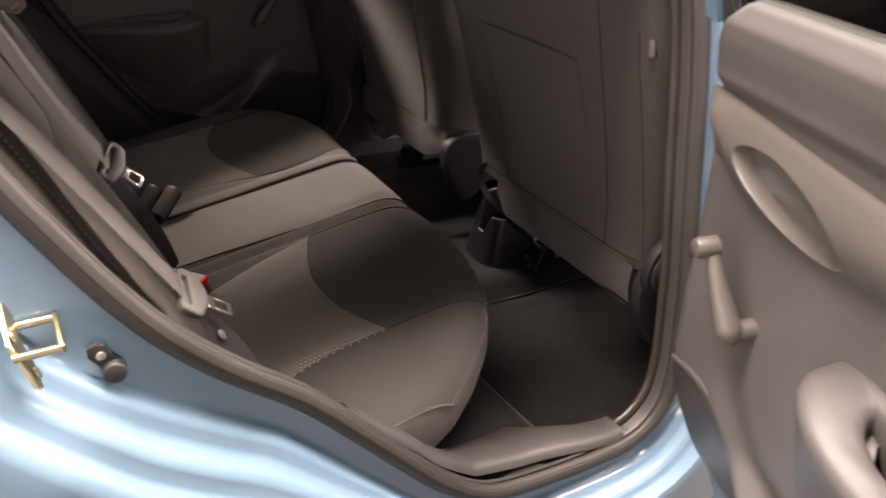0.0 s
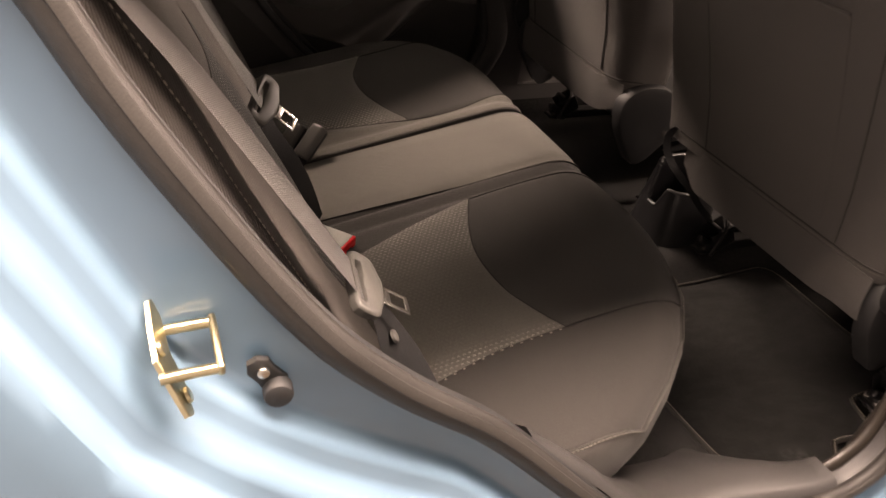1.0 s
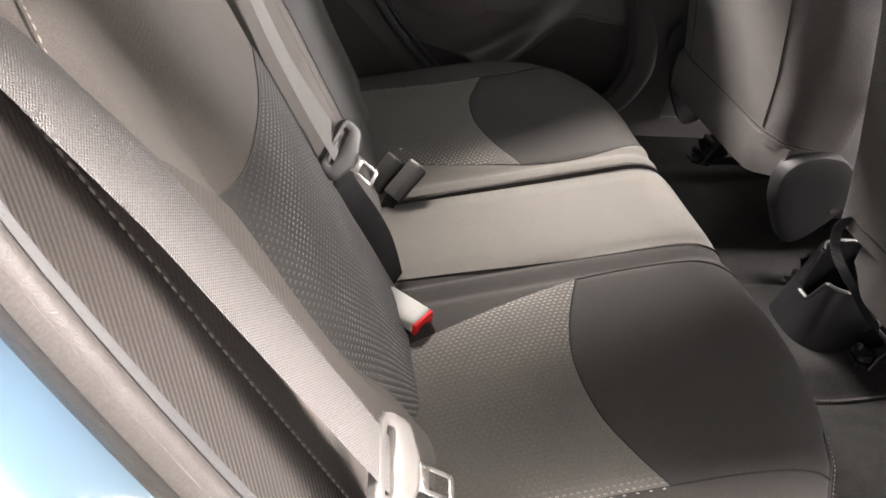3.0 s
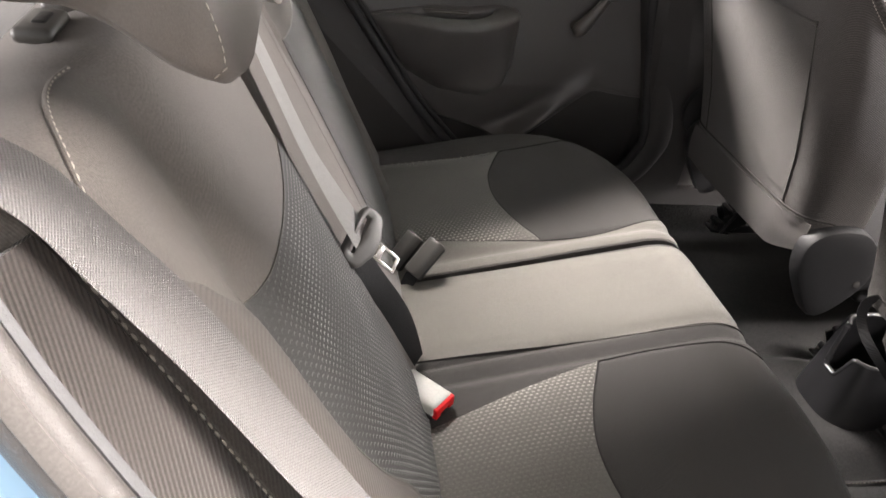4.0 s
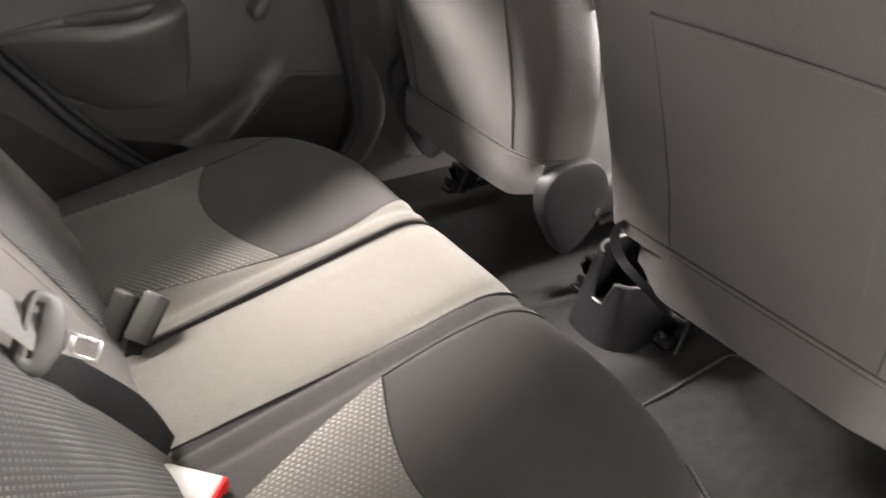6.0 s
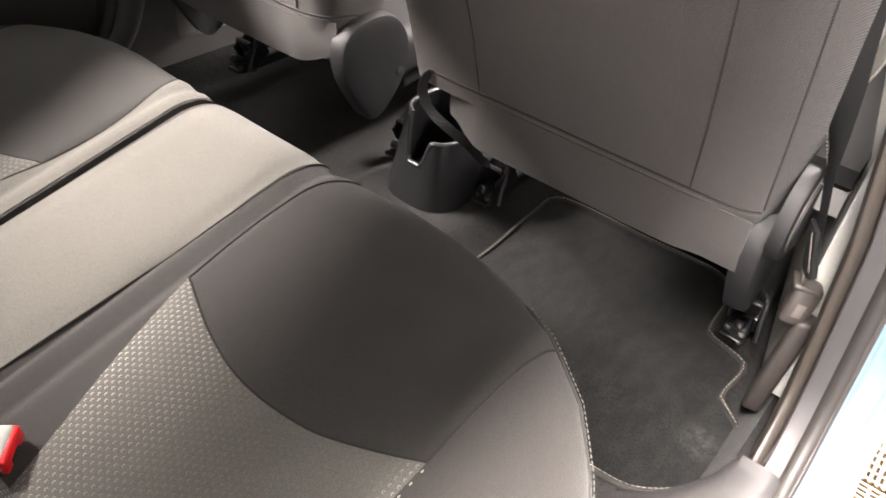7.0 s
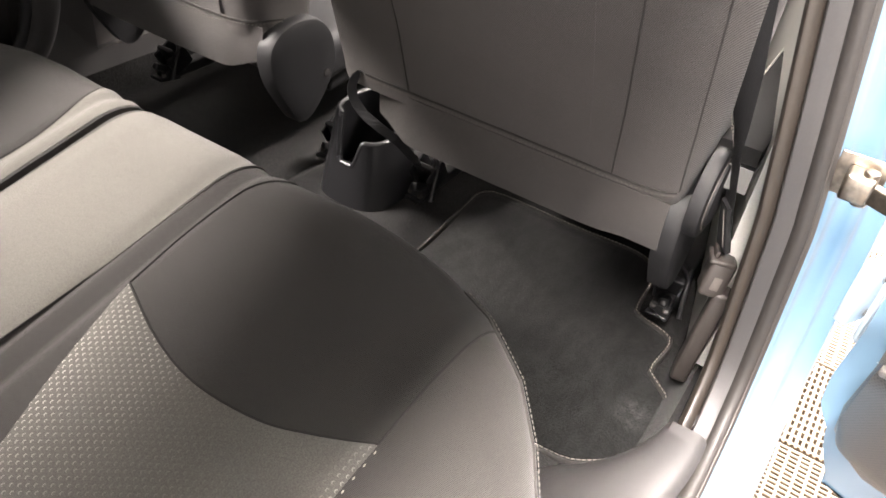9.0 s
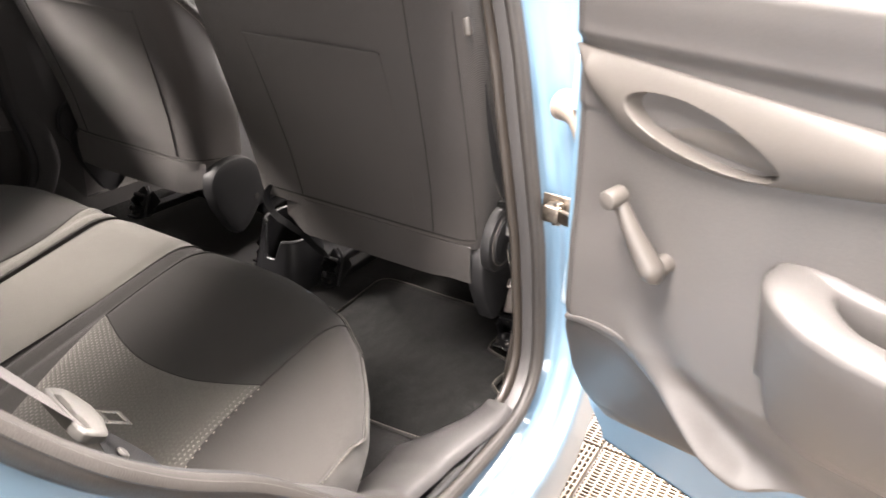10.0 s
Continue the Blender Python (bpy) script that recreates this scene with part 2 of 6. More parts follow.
M_CLOTH = woven("charcoal cloth", (0.036, 0.033, 0.031), (0.35, 1.0, 0.75), 0.0023, 0.45)
# charcoal cloth again, its colour lifted for the light on the seat backs
M_SEATBACK = woven("lightened charcoal seat back cloth", (0.054, 0.049, 0.047), (0.35, 1.0, 0.75), 0.0023, 0.7, cross=0.35)
M_CENTRE = woven("taupe cloth", (0.118, 0.111, 0.099), (0.5, 1.0, 0.4), 0.0018, 0.35)
# backrest colour is raised to carry light reaching it from the front
M_BACKCLOTH = woven("lightened backrest cloth", (0.112, 0.100, 0.091), (0.5, 1.0, 0.4), 0.0018, 0.22)
M_GLOSSBLACK = material("glossy black plastic", (0.011, 0.011, 0.012), 0.30, 0, 0.05, 300, 0.1, 900, 0.1)
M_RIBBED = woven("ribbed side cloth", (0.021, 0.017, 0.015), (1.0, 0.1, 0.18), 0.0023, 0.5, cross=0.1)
M_BOLSTER = woven("ribbed bolster cloth", (0.082, 0.072, 0.065), (1.0, 0.1, 0.18), 0.0021, 0.25, cross=0.15)
M_SEATDOT = dotted("dotted seat cloth", (0.116, 0.109, 0.100), (0.54, 0.52, 0.47), (1, 0, 0.2), (0, 1, 0), 0.0088,
                   (((0, 1, 0), 0.012, ((0.0, 1.0), (0.215, 1.0), (0.34, 0.10), (0.520, 0.10), (0.532, 1.0))),))
M_BACKDOT = dotted("dotted back cloth", (0.048, 0.047, 0.046), (0.55, 0.55, 0.53), (0, 1, 0), (-0.463, 0, 0.886), 0.0088,
                   (((0, 1, 0), 0.012, ((0.0, 1.0), (0.415, 1.0), (0.475, 0.2))), ((-0.463, 0, 0.886), 0.492, ((0.0, 1.0), (0.42, 1.0), (0.475, 0.2)))))
# far insert: dots left out higher up, as at a grazing view
M_BACKDOTFAR = dotted("dotted back cloth thinned upward", (0.062, 0.061, 0.060), (0.40, 0.40, 0.39), (0, 1, 0), (-0.463, 0, 0.886), 0.0088,
                   (((0, 1, 0), 0.012, ((0.0, 1.0), (0.415, 1.0), (0.475, 0.2))), ((-0.463, 0, 0.886), 0.492, ((0.0, 1.0), (0.14, 0.8), (0.26, 0.0)))))
M_LEATHERETTE = material("headrest cloth", (0.094, 0.082, 0.074), 0.6, 0, 0.08, 500, 0.25, 900, 0.08, 0, 0.1)
M_THREAD = material("pale thread", (0.36, 0.33, 0.29), 0.8)
# near-black solid that stands in for the shade in seams, slots and holes
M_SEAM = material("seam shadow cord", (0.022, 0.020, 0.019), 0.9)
# one webbing in two tones: darkened near the strong lamp, lightened in the middle
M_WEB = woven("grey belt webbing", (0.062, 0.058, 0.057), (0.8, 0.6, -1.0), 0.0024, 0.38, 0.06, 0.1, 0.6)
M_WEBLIGHTENED = woven("lightened grey belt webbing", (0.215, 0.208, 0.200), (0.8, 0.6, -1.0), 0.0024, 0.38, 0.06, 0.1, 0.5)
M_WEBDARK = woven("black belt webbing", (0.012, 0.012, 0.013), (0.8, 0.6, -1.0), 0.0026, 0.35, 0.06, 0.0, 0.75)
M_GREYPLASTIC = material("grey buckle plastic", (0.076, 0.073, 0.069), 0.46, 0, 0.04, 300, 0.1, 1500, 0.05)
M_DARKPLASTIC = material("black moulded plastic", (0.015, 0.015, 0.016), 0.50, 0, 0.08, 300, 0.3, 1300, 0.15, 0, 0, 0.35)
M_TRIM = material("grained interior plastic", (0.037, 0.035, 0.035), 0.48, 0, 0.08, 400, 0.35, 1100, 0.10)
M_PILLAR = material("brownish pillar plastic", (0.027, 0.022, 0.018), 0.40, 0, 0.08, 300, 0.25, 1100, 0.12)
M_DOORTRIM = material("grained door plastic", (0.080, 0.075, 0.073), 0.34, 0, 0.07, 400, 0.4, 1000, 0.08)
M_GRILLE = perforated("perforated speaker plastic", (0.048, 0.045, 0.044), 0.0042)
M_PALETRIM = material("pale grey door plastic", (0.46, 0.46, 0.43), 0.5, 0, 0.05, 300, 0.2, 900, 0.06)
M_PALEGREY = material("satin grey handle plastic", (0.150, 0.150, 0.145), 0.32, 0, 0.05, 400, 0.1, 1400, 0.06)
M_ARMREST = material("black armrest cloth", (0.012, 0.012, 0.012), 0.95, 0, 0.2, 500, 0.3, 900, 0.1, 0, 0, 0.05)
M_SLEEVE = material("grey beige rubber", (0.185, 0.155, 0.132), 0.6, 0, 0.08, 200, 0.2, 600, 0.1)
M_BEZEL = material("satin bezel plastic", (0.076, 0.069, 0.063), 0.44, 0, 0.05, 400, 0.1, 1400, 0.06)
M_FITTING = material("brownish grey moulded plastic", (0.044, 0.038, 0.035), 0.38, 0, 0.08, 300, 0.15, 1200, 0.1)
M_RUBBER = material("weatherstrip rubber", (0.022, 0.0195, 0.018), 0.55, 0, 0.12, 150, 0.4, 700, 0.15)
M_RIBRUBBER = woven("ribbed seal rubber", (0.036, 0.033, 0.031), (-0.60, 0.25, 0.80), 0.0034, 0.07, 0.15, 0.0, 0.5, 0.0)
M_BLACKRUBBER = material("black rubber", (0.018, 0.018, 0.019), 0.6, 0, 0.1, 200, 0.3, 600, 0.1)
M_PAINT = material("pale blue car paint", (0.122, 0.208, 0.290), 0.36, 0, 0.015, 20, 0, 0, 0.02, 1.0, 0, 0.25)
M_WHITE = material("pale painted steel", (0.28, 0.35, 0.41), 0.4, 0, 0.05, 60, 0, 0, 0.08)
M_ZINC = material("yellow zinc plated steel", (0.58, 0.51, 0.34), 0.34, 1.0, 0.10, 80, 0.1, 500, 0.1)
M_GREASY = material("greasy dark steel", (0.24, 0.205, 0.17), 0.36, 1.0, 0.35, 90, 0.2, 300, 0.3)
M_STEEL = material("bright steel", (0.62, 0.60, 0.57), 0.26, 1.0, 0.08, 120, 0.1, 600, 0.1)
M_RED = material("red release button", (0.75, 0.015, 0.02), 0.35)
M_CARPET = material("dark grey floor carpet", (0.017, 0.0166, 0.0165), 0.98, 0, 0.55, 260, 1.0, 700, 0.3, 0, 0.1, 0.05)
M_MAT = tufted("black tufted floor mat", (0.0100, 0.0101, 0.0100))
M_BINDING = material("woven grey mat binding", (0.052, 0.049, 0.046), 0.8, 0, 0.15, 500, 0.3, 900, 0.1)
M_WALL = material("grey painted wall", (0.26, 0.255, 0.245), 0.8, 0, 0.04, 40, 0.2, 200, 0.06)
M_CEILING = material("grey ceiling panels", (0.30, 0.295, 0.285), 0.85, 0, 0.03, 40, 0, 0, 0.05)
M_DIFFUSER = material("white lamp diffuser", (0.85, 0.85, 0.83), 0.4)
M_HEADLINER = material("grey headlining", (0.20, 0.19, 0.175), 0.95, 0, 0.05, 300, 0.3, 900, 0.04)
M_GROUND = material("grey concrete floor", (0.13, 0.126, 0.118), 0.6, 0, 0.10, 30, 0.2, 300, 0.15)
M_TILE = material("sand plastic floor tile", (0.095, 0.068, 0.043), 0.5, 0, 0.12, 60, 0.2, 500, 0.15)
M_GLASS = glass("tinted window glass", (0.80, 0.90, 0.88))


# ---- builders ----
def thing(name, label, category, at=(0, 0, 0), group="", kind=""):
    ob = new(name)
    ob.empty_display_size = 0.05
    ob.location = at
    return tagged(ob, label, category, group, kind)


def part(name, bm, mat, parent, label="", smooth=True, world_coords=True):
    """Links a bmesh as one mesh under a thing or part; its coordinates are the world's unless told otherwise."""
    bmesh.ops.recalc_face_normals(bm, faces=bm.faces)
    me = bpy.data.meshes.new(name)
    for f in bm.faces:
        f.smooth = smooth
    bm.to_mesh(me)
    bm.free()
    me.materials.append(mat)
    ob = new(name, me)
    if smooth:
        me.set_sharp_from_angle(angle=radians(42))
    if parent:
        ob.parent = parent
        if world_coords:
            ob.matrix_parent_inverse = Matrix.Translation(-parent.location) if parent.data is None else Matrix()
    if label:
        ob["label"] = label
    return ob


def grid_mesh(rows, closed_u=False, closed_v=False, cap=False):
    """A skin through rows of points (all of one length)."""
    bm = bmesh.new()
    vs = [[bm.verts.new(p) for p in row] for row in rows]
    n, m = len(vs), len(vs[0])
    for i in range(n if closed_v else n - 1):
        for j in range(m if closed_u else m - 1):
            a, b, c, d = vs[i][j], vs[i][(j + 1) % m], vs[(i + 1) % n][(j + 1) % m], vs[(i + 1) % n][j]
            if len({a, b, c, d}) == 4:
                try:
                    bm.faces.new((a, b, c, d))
                except ValueError:
                    pass
    if cap:
        for row in (vs[0], vs[-1]):
            try:
                bm.faces.new(row)
            except ValueError:
                pass
    return bm


def thick(rows, t, closed_u=False):
    """A sheet through rows of points, thickened backwards by t along its own normals."""
    bm = grid_mesh(rows, closed_u)
    bmesh.ops.recalc_face_normals(bm, faces=bm.faces)
    bmesh.ops.solidify(bm, geom=list(bm.faces), thickness=t)
    return bm


def smooth_path(pts, n, closed=False):
    """n points evenly spread on a Catmull-Rom curve through pts."""
    P = [Vector(p) for p in pts]
    k = len(P)
    dense = []
    for i in range(k if closed else k - 1):
        if closed:
            a, b, c, d = P[i - 1], P[i], P[(i + 1) % k], P[(i + 2) % k]
        else:
            a, b, c, d = P[max(i - 1, 0)], P[i], P[i + 1], P[min(i + 2, k - 1)]
        for s in range(16):
            t = s / 16
            dense.append(0.5 * ((2 * b) + (c - a) * t + (2 * a - 5 * b + 4 * c - d) * t * t + (3 * b - a - 3 * c + d) * t ** 3))
    dense.append(P[0] if closed else P[-1])
    acc = [0.0]
    for a, b in zip(dense, dense[1:]):
        acc.append(acc[-1] + (b - a).length)
    out, j = [], 0
    for i in range(n):
        want = acc[-1] * i / (n if closed else n - 1)
        while j < len(acc) - 2 and acc[j + 1] < want:
            j += 1
        f = (want - acc[j]) / max(acc[j + 1] - acc[j], 1e-9)
        out.append(dense[j].lerp(dense[j + 1], min(max(f, 0), 1)))
    return out


def sweep(path, section, up=(0, 0, 1), closed=False, scale=None):
    """Sweeps a closed 2D section (side, up) along a path."""
    path = [Vector(p) for p in path]
    rows = []
    n = len(path)
    for i, p in enumerate(path):
        a = path[(i - 1) % n] if closed or i else path[i]
        b = path[(i + 1) % n] if closed or i < n - 1 else path[i]
        t = (b - a).normalized()
        u = up(i) if callable(up) else Vector(up)
        side = t.cross(u)
        side = side.normalized() if side.length > 1e-6 else Vector((1, 0, 0))
        v = side.cross(t).normalized()
        k = scale(i / max(n - 1, 1)) if scale else 1
        rows.append([p + side * (x * k) + v * (y * k) for x, y in section])
    return grid_mesh(rows, closed_u=True, closed_v=closed, cap=not closed)


def ring(r, n=8, squash=1.0):
    return [(r * math.cos(2 * math.pi * k / n), r * squash * math.sin(2 * math.pi * k / n)) for k in range(n)]


def tube(path, r, n=8, up=(0.3, 0.2, 1), closed=False, scale=None):
    return sweep(path, ring(r, n), up, closed, scale)


def merge(*bms):
    out = bmesh.new()
    for b in bms:
        me = bpy.data.meshes.new("tmp")
        b.to_mesh(me)
        b.free()
        out.from_mesh(me)
        bpy.data.meshes.remove(me)
    return out


def rbox(size, r, at=(0, 0, 0), turn=None, seg=3):
    bm = bmesh.new()
    bmesh.ops.create_cube(bm, size=1)
    bmesh.ops.scale(bm, vec=size, verts=bm.verts)
    bmesh.ops.bevel(bm, geom=list(bm.edges), offset=min(r, min(size) * 0.49), segments=seg, profile=0.5, affect="EDGES")
    m = Matrix.Translation(at)
    if turn is not None:
        m = m @ turn.to_4x4()
    bm.transform(m)
    return bm


def disc(r, h, at, axis, seg=32, bevel=0.003):
    """A round bevelled plate or knob whose axis points along axis, based at at."""
    prof = [(0.0, 0.0), (r, 0.0), (r, h - bevel), (r - bevel * 0.3, h - bevel * 0.3), (r - bevel, h), (0.0, h)]
    q = Vector(axis).to_track_quat("Z", "Y").to_matrix()
    rows = [[Vector(at) + q @ Vector((max(a, 1e-5) * math.cos(2 * math.pi * k / seg), max(a, 1e-5) * math.sin(2 * math.pi * k / seg), b)) for k in range(seg)] for a, b in prof]
    return grid_mesh(rows, closed_u=True, cap=True)


def outline_plate(pts, depth, axis, bevel=0.006):
    """A flat outline (closed list of world points) pulled out along axis, with a rounded front edge."""
    ax = Vector(axis).normalized()
    P = [Vector(p) for p in pts]
    c = sum(P, Vector()) / len(P)
    rows = []
    for inset, h in ((0, 0), (0, depth - bevel), (0.3 * bevel, depth - 0.3 * bevel), (bevel, depth), (bevel * 4, depth * 1.02)):
        rows.append([p + (c - p).normalized() * inset + ax * h for p in P])
    return grid_mesh(rows, closed_u=True, cap=True)


def stitches(path, pitch, length, r, lift=None):
    """Short thread stitches along a path, in one mesh."""
    bm = bmesh.new()
    path = [Vector(p) for p in path]
    acc, want = 0.0, pitch * 0.5
    for a, b in zip(path, path[1:]):
        d = b - a
        L = d.length
        while acc + L > want and L > 0:
            m = a + d * ((want - acc) / L)
            t = d.normalized()
            s = t.orthogonal().normalized()
            u = t.cross(s)
            ends = [m - t * length / 2, m + t * length / 2]
            vs = []
            for e, k in ((ends[0], 0.5), (m, 1.0), (ends[1], 0.5)):
                vs.append([bm.verts.new(e + (s * math.cos(q) + u * math.sin(q)) * r * k) for q in (0, 2.09, 4.19)])
            for p, q in zip(vs, vs[1:]):
                for k in range(3):
                    bm.faces.new((p[k], p[(k + 1) % 3], q[(k + 1) % 3], q[k]))
            bm.faces.new(vs[0]), bm.faces.new(vs[-1])
            want += pitch
        acc += L
    return bm


def lerp_table(table, v):
    """Linear reading of a table of (key, value...) rows."""
    if v <= table[0][0]:
        return table[0][1:]
    for a, b in zip(table, table[1:]):
        if v <= b[0]:
            f = (v - a[0]) / (b[0] - a[0])
            return tuple(p + (q - p) * f for p, q in zip(a[1:], b[1:]))
    return table[-1][1:]


def bell(d, w):
    return math.exp(-(d / w) ** 2)


def step01(a, b, v):
    f = min(max((v - a) / (b - a), 0), 1)
    return f * f * (3 - 2 * f)


# ---- ground ----
bm = bmesh.new()
bmesh.ops.create_grid(bm, x_segments=8, y_segments=8, size=9)
ground = part("ground", bm, M_GROUND, None, smooth=False)
tagged(ground, "grey smooth concrete floor under the car", "ground", kind="structure")
ground.location.z = -0.02

# ---- unseen workshop added round the car, with openings for the fill lights ----
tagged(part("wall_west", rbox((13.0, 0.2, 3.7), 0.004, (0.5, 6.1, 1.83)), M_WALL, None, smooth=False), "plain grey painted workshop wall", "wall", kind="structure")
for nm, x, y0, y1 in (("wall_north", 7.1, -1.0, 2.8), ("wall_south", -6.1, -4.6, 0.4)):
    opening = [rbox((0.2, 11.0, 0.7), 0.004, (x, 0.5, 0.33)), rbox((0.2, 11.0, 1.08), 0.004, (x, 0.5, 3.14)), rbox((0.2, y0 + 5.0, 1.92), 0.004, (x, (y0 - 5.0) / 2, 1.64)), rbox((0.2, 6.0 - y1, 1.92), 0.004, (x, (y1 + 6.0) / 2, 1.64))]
    tagged(part(nm, merge(*opening), M_WALL, None, smooth=False), "unseen plain grey workshop wall with an opening added for fill light", "wall", kind="structure")
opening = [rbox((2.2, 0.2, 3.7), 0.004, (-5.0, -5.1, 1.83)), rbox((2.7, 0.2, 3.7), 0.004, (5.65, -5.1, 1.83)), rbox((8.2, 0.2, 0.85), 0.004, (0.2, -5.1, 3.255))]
tagged(part("wall_east", merge(*opening), M_WALL, None, smooth=False), "unseen plain grey workshop wall with a wide opening added for fill light", "wall", kind="structure")
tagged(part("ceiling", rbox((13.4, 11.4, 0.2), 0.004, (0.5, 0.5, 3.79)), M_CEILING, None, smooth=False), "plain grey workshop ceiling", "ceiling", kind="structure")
# housings added round the unseen overhead lamps
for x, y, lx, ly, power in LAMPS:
    fixture = thing("unseen_ceiling_light", "unseen white ceiling light, added over the car to light it", "ceiling light", (x, y, LAMP_Z + 0.05), "ceiling lights")
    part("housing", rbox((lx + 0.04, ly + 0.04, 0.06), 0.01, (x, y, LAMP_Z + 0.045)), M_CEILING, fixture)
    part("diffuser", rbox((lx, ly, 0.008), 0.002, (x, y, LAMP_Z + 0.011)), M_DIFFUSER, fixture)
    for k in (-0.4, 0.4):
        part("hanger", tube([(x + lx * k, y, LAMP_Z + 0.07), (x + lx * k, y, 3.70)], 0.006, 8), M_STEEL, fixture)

# ---- car body ----
body = thing("car", "pale blue painted small hatchback body with open rear doorway", "car", (0.2, 0, 0))


def y_side(z, x=0.0):
    """How far out the doorway's edge lies at a height; the centre pillar stands a little further out."""
    k = step01(0.42, 0.62, x)
    pillar = lerp_table([(0.0, 0.80), (0.42, 0.797), (0.55, 0.790), (0.75, 0.778), (0.88, 0.761), (1.0, 0.743), (1.08, 0.731), (1.2, 0.705), (1.45, 0.62)], z)[0]
    return -pillar * k - (1 - k) * lerp_table([(0.0, 0.80), (0.42, 0.795), (0.55, 0.775), (0.72, 0.755), (0.86, 0.752), (1.0, 0.715), (1.2, 0.66), (1.45, 0.59)], z)[0]


# the doorway's edge: x, z, width of the painted return outside it
DOORWAY = [(-0.430, 1.25, 1.0), (-0.370, 1.144, 1.0), (-0.336, 1.079, 1.0), (-0.289, 1.004, 1.0), (-0.231, 0.919, 1.0),
           (-0.176, 0.853, 1.05), (-0.106, 0.784, 1.2), (-0.007, 0.703, 1.15), (0.075, 0.62, 0.9), (0.147, 0.545, 0.7),
           (0.22, 0.475, 0.6), (0.30, 0.425, 0.6), (0.40, 0.405, 0.6), (0.554, 0.40, 0.6), (0.655, 0.415, 0.6),
           (0.715, 0.47, 0.6), (0.728, 0.56, 0.65), (0.708, 0.72, 0.7), (0.685, 0.88, 0.7), (0.665, 1.04, 0.7),
           (0.648, 1.20, 0.7), (0.615, 1.33, 0.7), (0.50, 1.395, 0.7), (0.20, 1.42, 0.7), (-0.20, 1.415, 0.8), (-0.40, 1.36, 0.9)]
NP = 150
door_loop = smooth_path([(x, w, z) for x, z, w in DOORWAY], NP, closed=True)


def loop_normals(loop):
    out = []
    for i in range(len(loop)):
        a, b = loop[(i - 2) % len(loop)], loop[(i + 2) % len(loop)]
        t = Vector((b.x - a.x, 0, b.z - a.z)).normalized()
        out.append(Vector((t.z, 0, -t.x)))
    c = sum(loop, Vector()) / len(loop)
    for i, n in enumerate(out):
        if n.dot(Vector((loop[i].x - c.x, 0, loop[i].z - c.z))) < 0:
            out[i] = -n
    return out


door_nrm = loop_normals(door_loop)


def jamb(i, o, dy, scaled=True):
    p, n = door_loop[i % NP], door_nrm[i % NP]
    k = p.y if scaled else 1.0
    q = p + n * (o * k)
    return Vector((q.x, y_side(p.z, p.x) + dy, q.z))


JAMB = [(-0.012, 0.004), (0.0, 0.0), (0.012, -0.001), (0.035, -0.002), (0.050, -0.003), (0.0555, -0.005), (0.059, -0.009), (0.062, -0.019), (0.066, -0.0245), (0.071, -0.027),
        (0.080, -0.029), (0.086, -0.033), (0.091, -0.045), (0.096, -0.055), (0.103, -0.058), (0.116, -0.060), (0.121, -0.064), (0.125, -0.076), (0.131, -0.084), (0.145, -0.087), (0.17, -0.088), (0.24, -0.088), (0.42, -0.085)]


def fold(i, o):
    """The first fold of the jamb runs wide round the striker and closes on the seal below it."""
    p = door_loop[i]
    k = 1.0
    if p.x < 0.3 and p.z < 1.3:
        k = lerp_table([(0.42, 1.0), (0.545, 0.9), (0.62, 0.75), (0.703, 0.60), (0.784, 0.72), (0.853, 1.05), (0.919, 1.42), (0.96, 1.28), (1.004, 1.15), (1.079, 1.0), (1.3, 1.0)], p.z)[0]
    a = 0.058
    return o * k if o <= a else a * k + (o - a) * (0.42 - a * k) / (0.42 - a)


rows = [[jamb(i, fold(i, o), dy) for o, dy in JAMB] for i in range(NP)]
bm = grid_mesh(rows, closed_v=True)
bmesh.ops.recalc_face_normals(bm, faces=bm.faces)
part("side_panel", bm, M_PAINT, body, "pale blue painted door jamb and quarter panel")

# the rubber seal round the doorway: a base lip, a round bulb and a thin inner lip
seal_section = [(-0.004 + 0.0165 * math.cos(2 * math.pi * k / 16), 0.005 + 0.0125 * math.sin(2 * math.pi * k / 16)) for k in range(16)]
path = [jamb(i, -0.008, -0.004, False) for i in range(NP)]
rows = []
for i in range(NP):
    n = door_nrm[i]
    rows.append([path[i] + n * a + Vector((0, -b, 0)) for a, b in seal_section])
weatherstrip = thing("weatherstrip", "brownish black rubber weatherstrip round the doorway", "door seal", path[0])
part("bulb", grid_mesh(rows, closed_u=True, closed_v=True), M_RUBBER, weatherstrip)
crest = [(-0.004 + (0.0165 + lift) * math.cos(radians(a)), 0.005 + (0.0125 + lift) * math.sin(radians(a))) for a, lift in ((92, -0.001), (100, 0.0010), (117, 0.0014), (134, 0.0010), (142, -0.001))]
part("ribbed_crest", grid_mesh([[path[i] + door_nrm[i] * a + Vector((0, -b, 0)) for a, b in crest] for i in range(NP)], closed_v=True), M_RIBRUBBER, weatherstrip, "finely ribbed crest of the seal")
path2 = [jamb(i, -0.022, 0.006, False) if door_loop[i].x < 0.60 else jamb(i, -0.016, -0.004, False) for i in range(NP)]
rows = [[path2[i] + door_nrm[i] * a + Vector((0, -b, 0)) for a, b in ((-0.005, 0.000), (-0.002, 0.004), (0.002, 0.004), (0.005, 0.0), (0.0, -0.003))] for i in range(NP)]
part("inner_lip", grid_mesh(rows, closed_u=True, closed_v=True), M_BLACKRUBBER, weatherstrip, "thin black inner lip")

rows = [[jamb(i, o, dy, False) for o, dy in ((-0.010, 0.003), (-0.015, 0.010), (-0.012, 0.021), (0.02, 0.024))] for i in range(NP)]
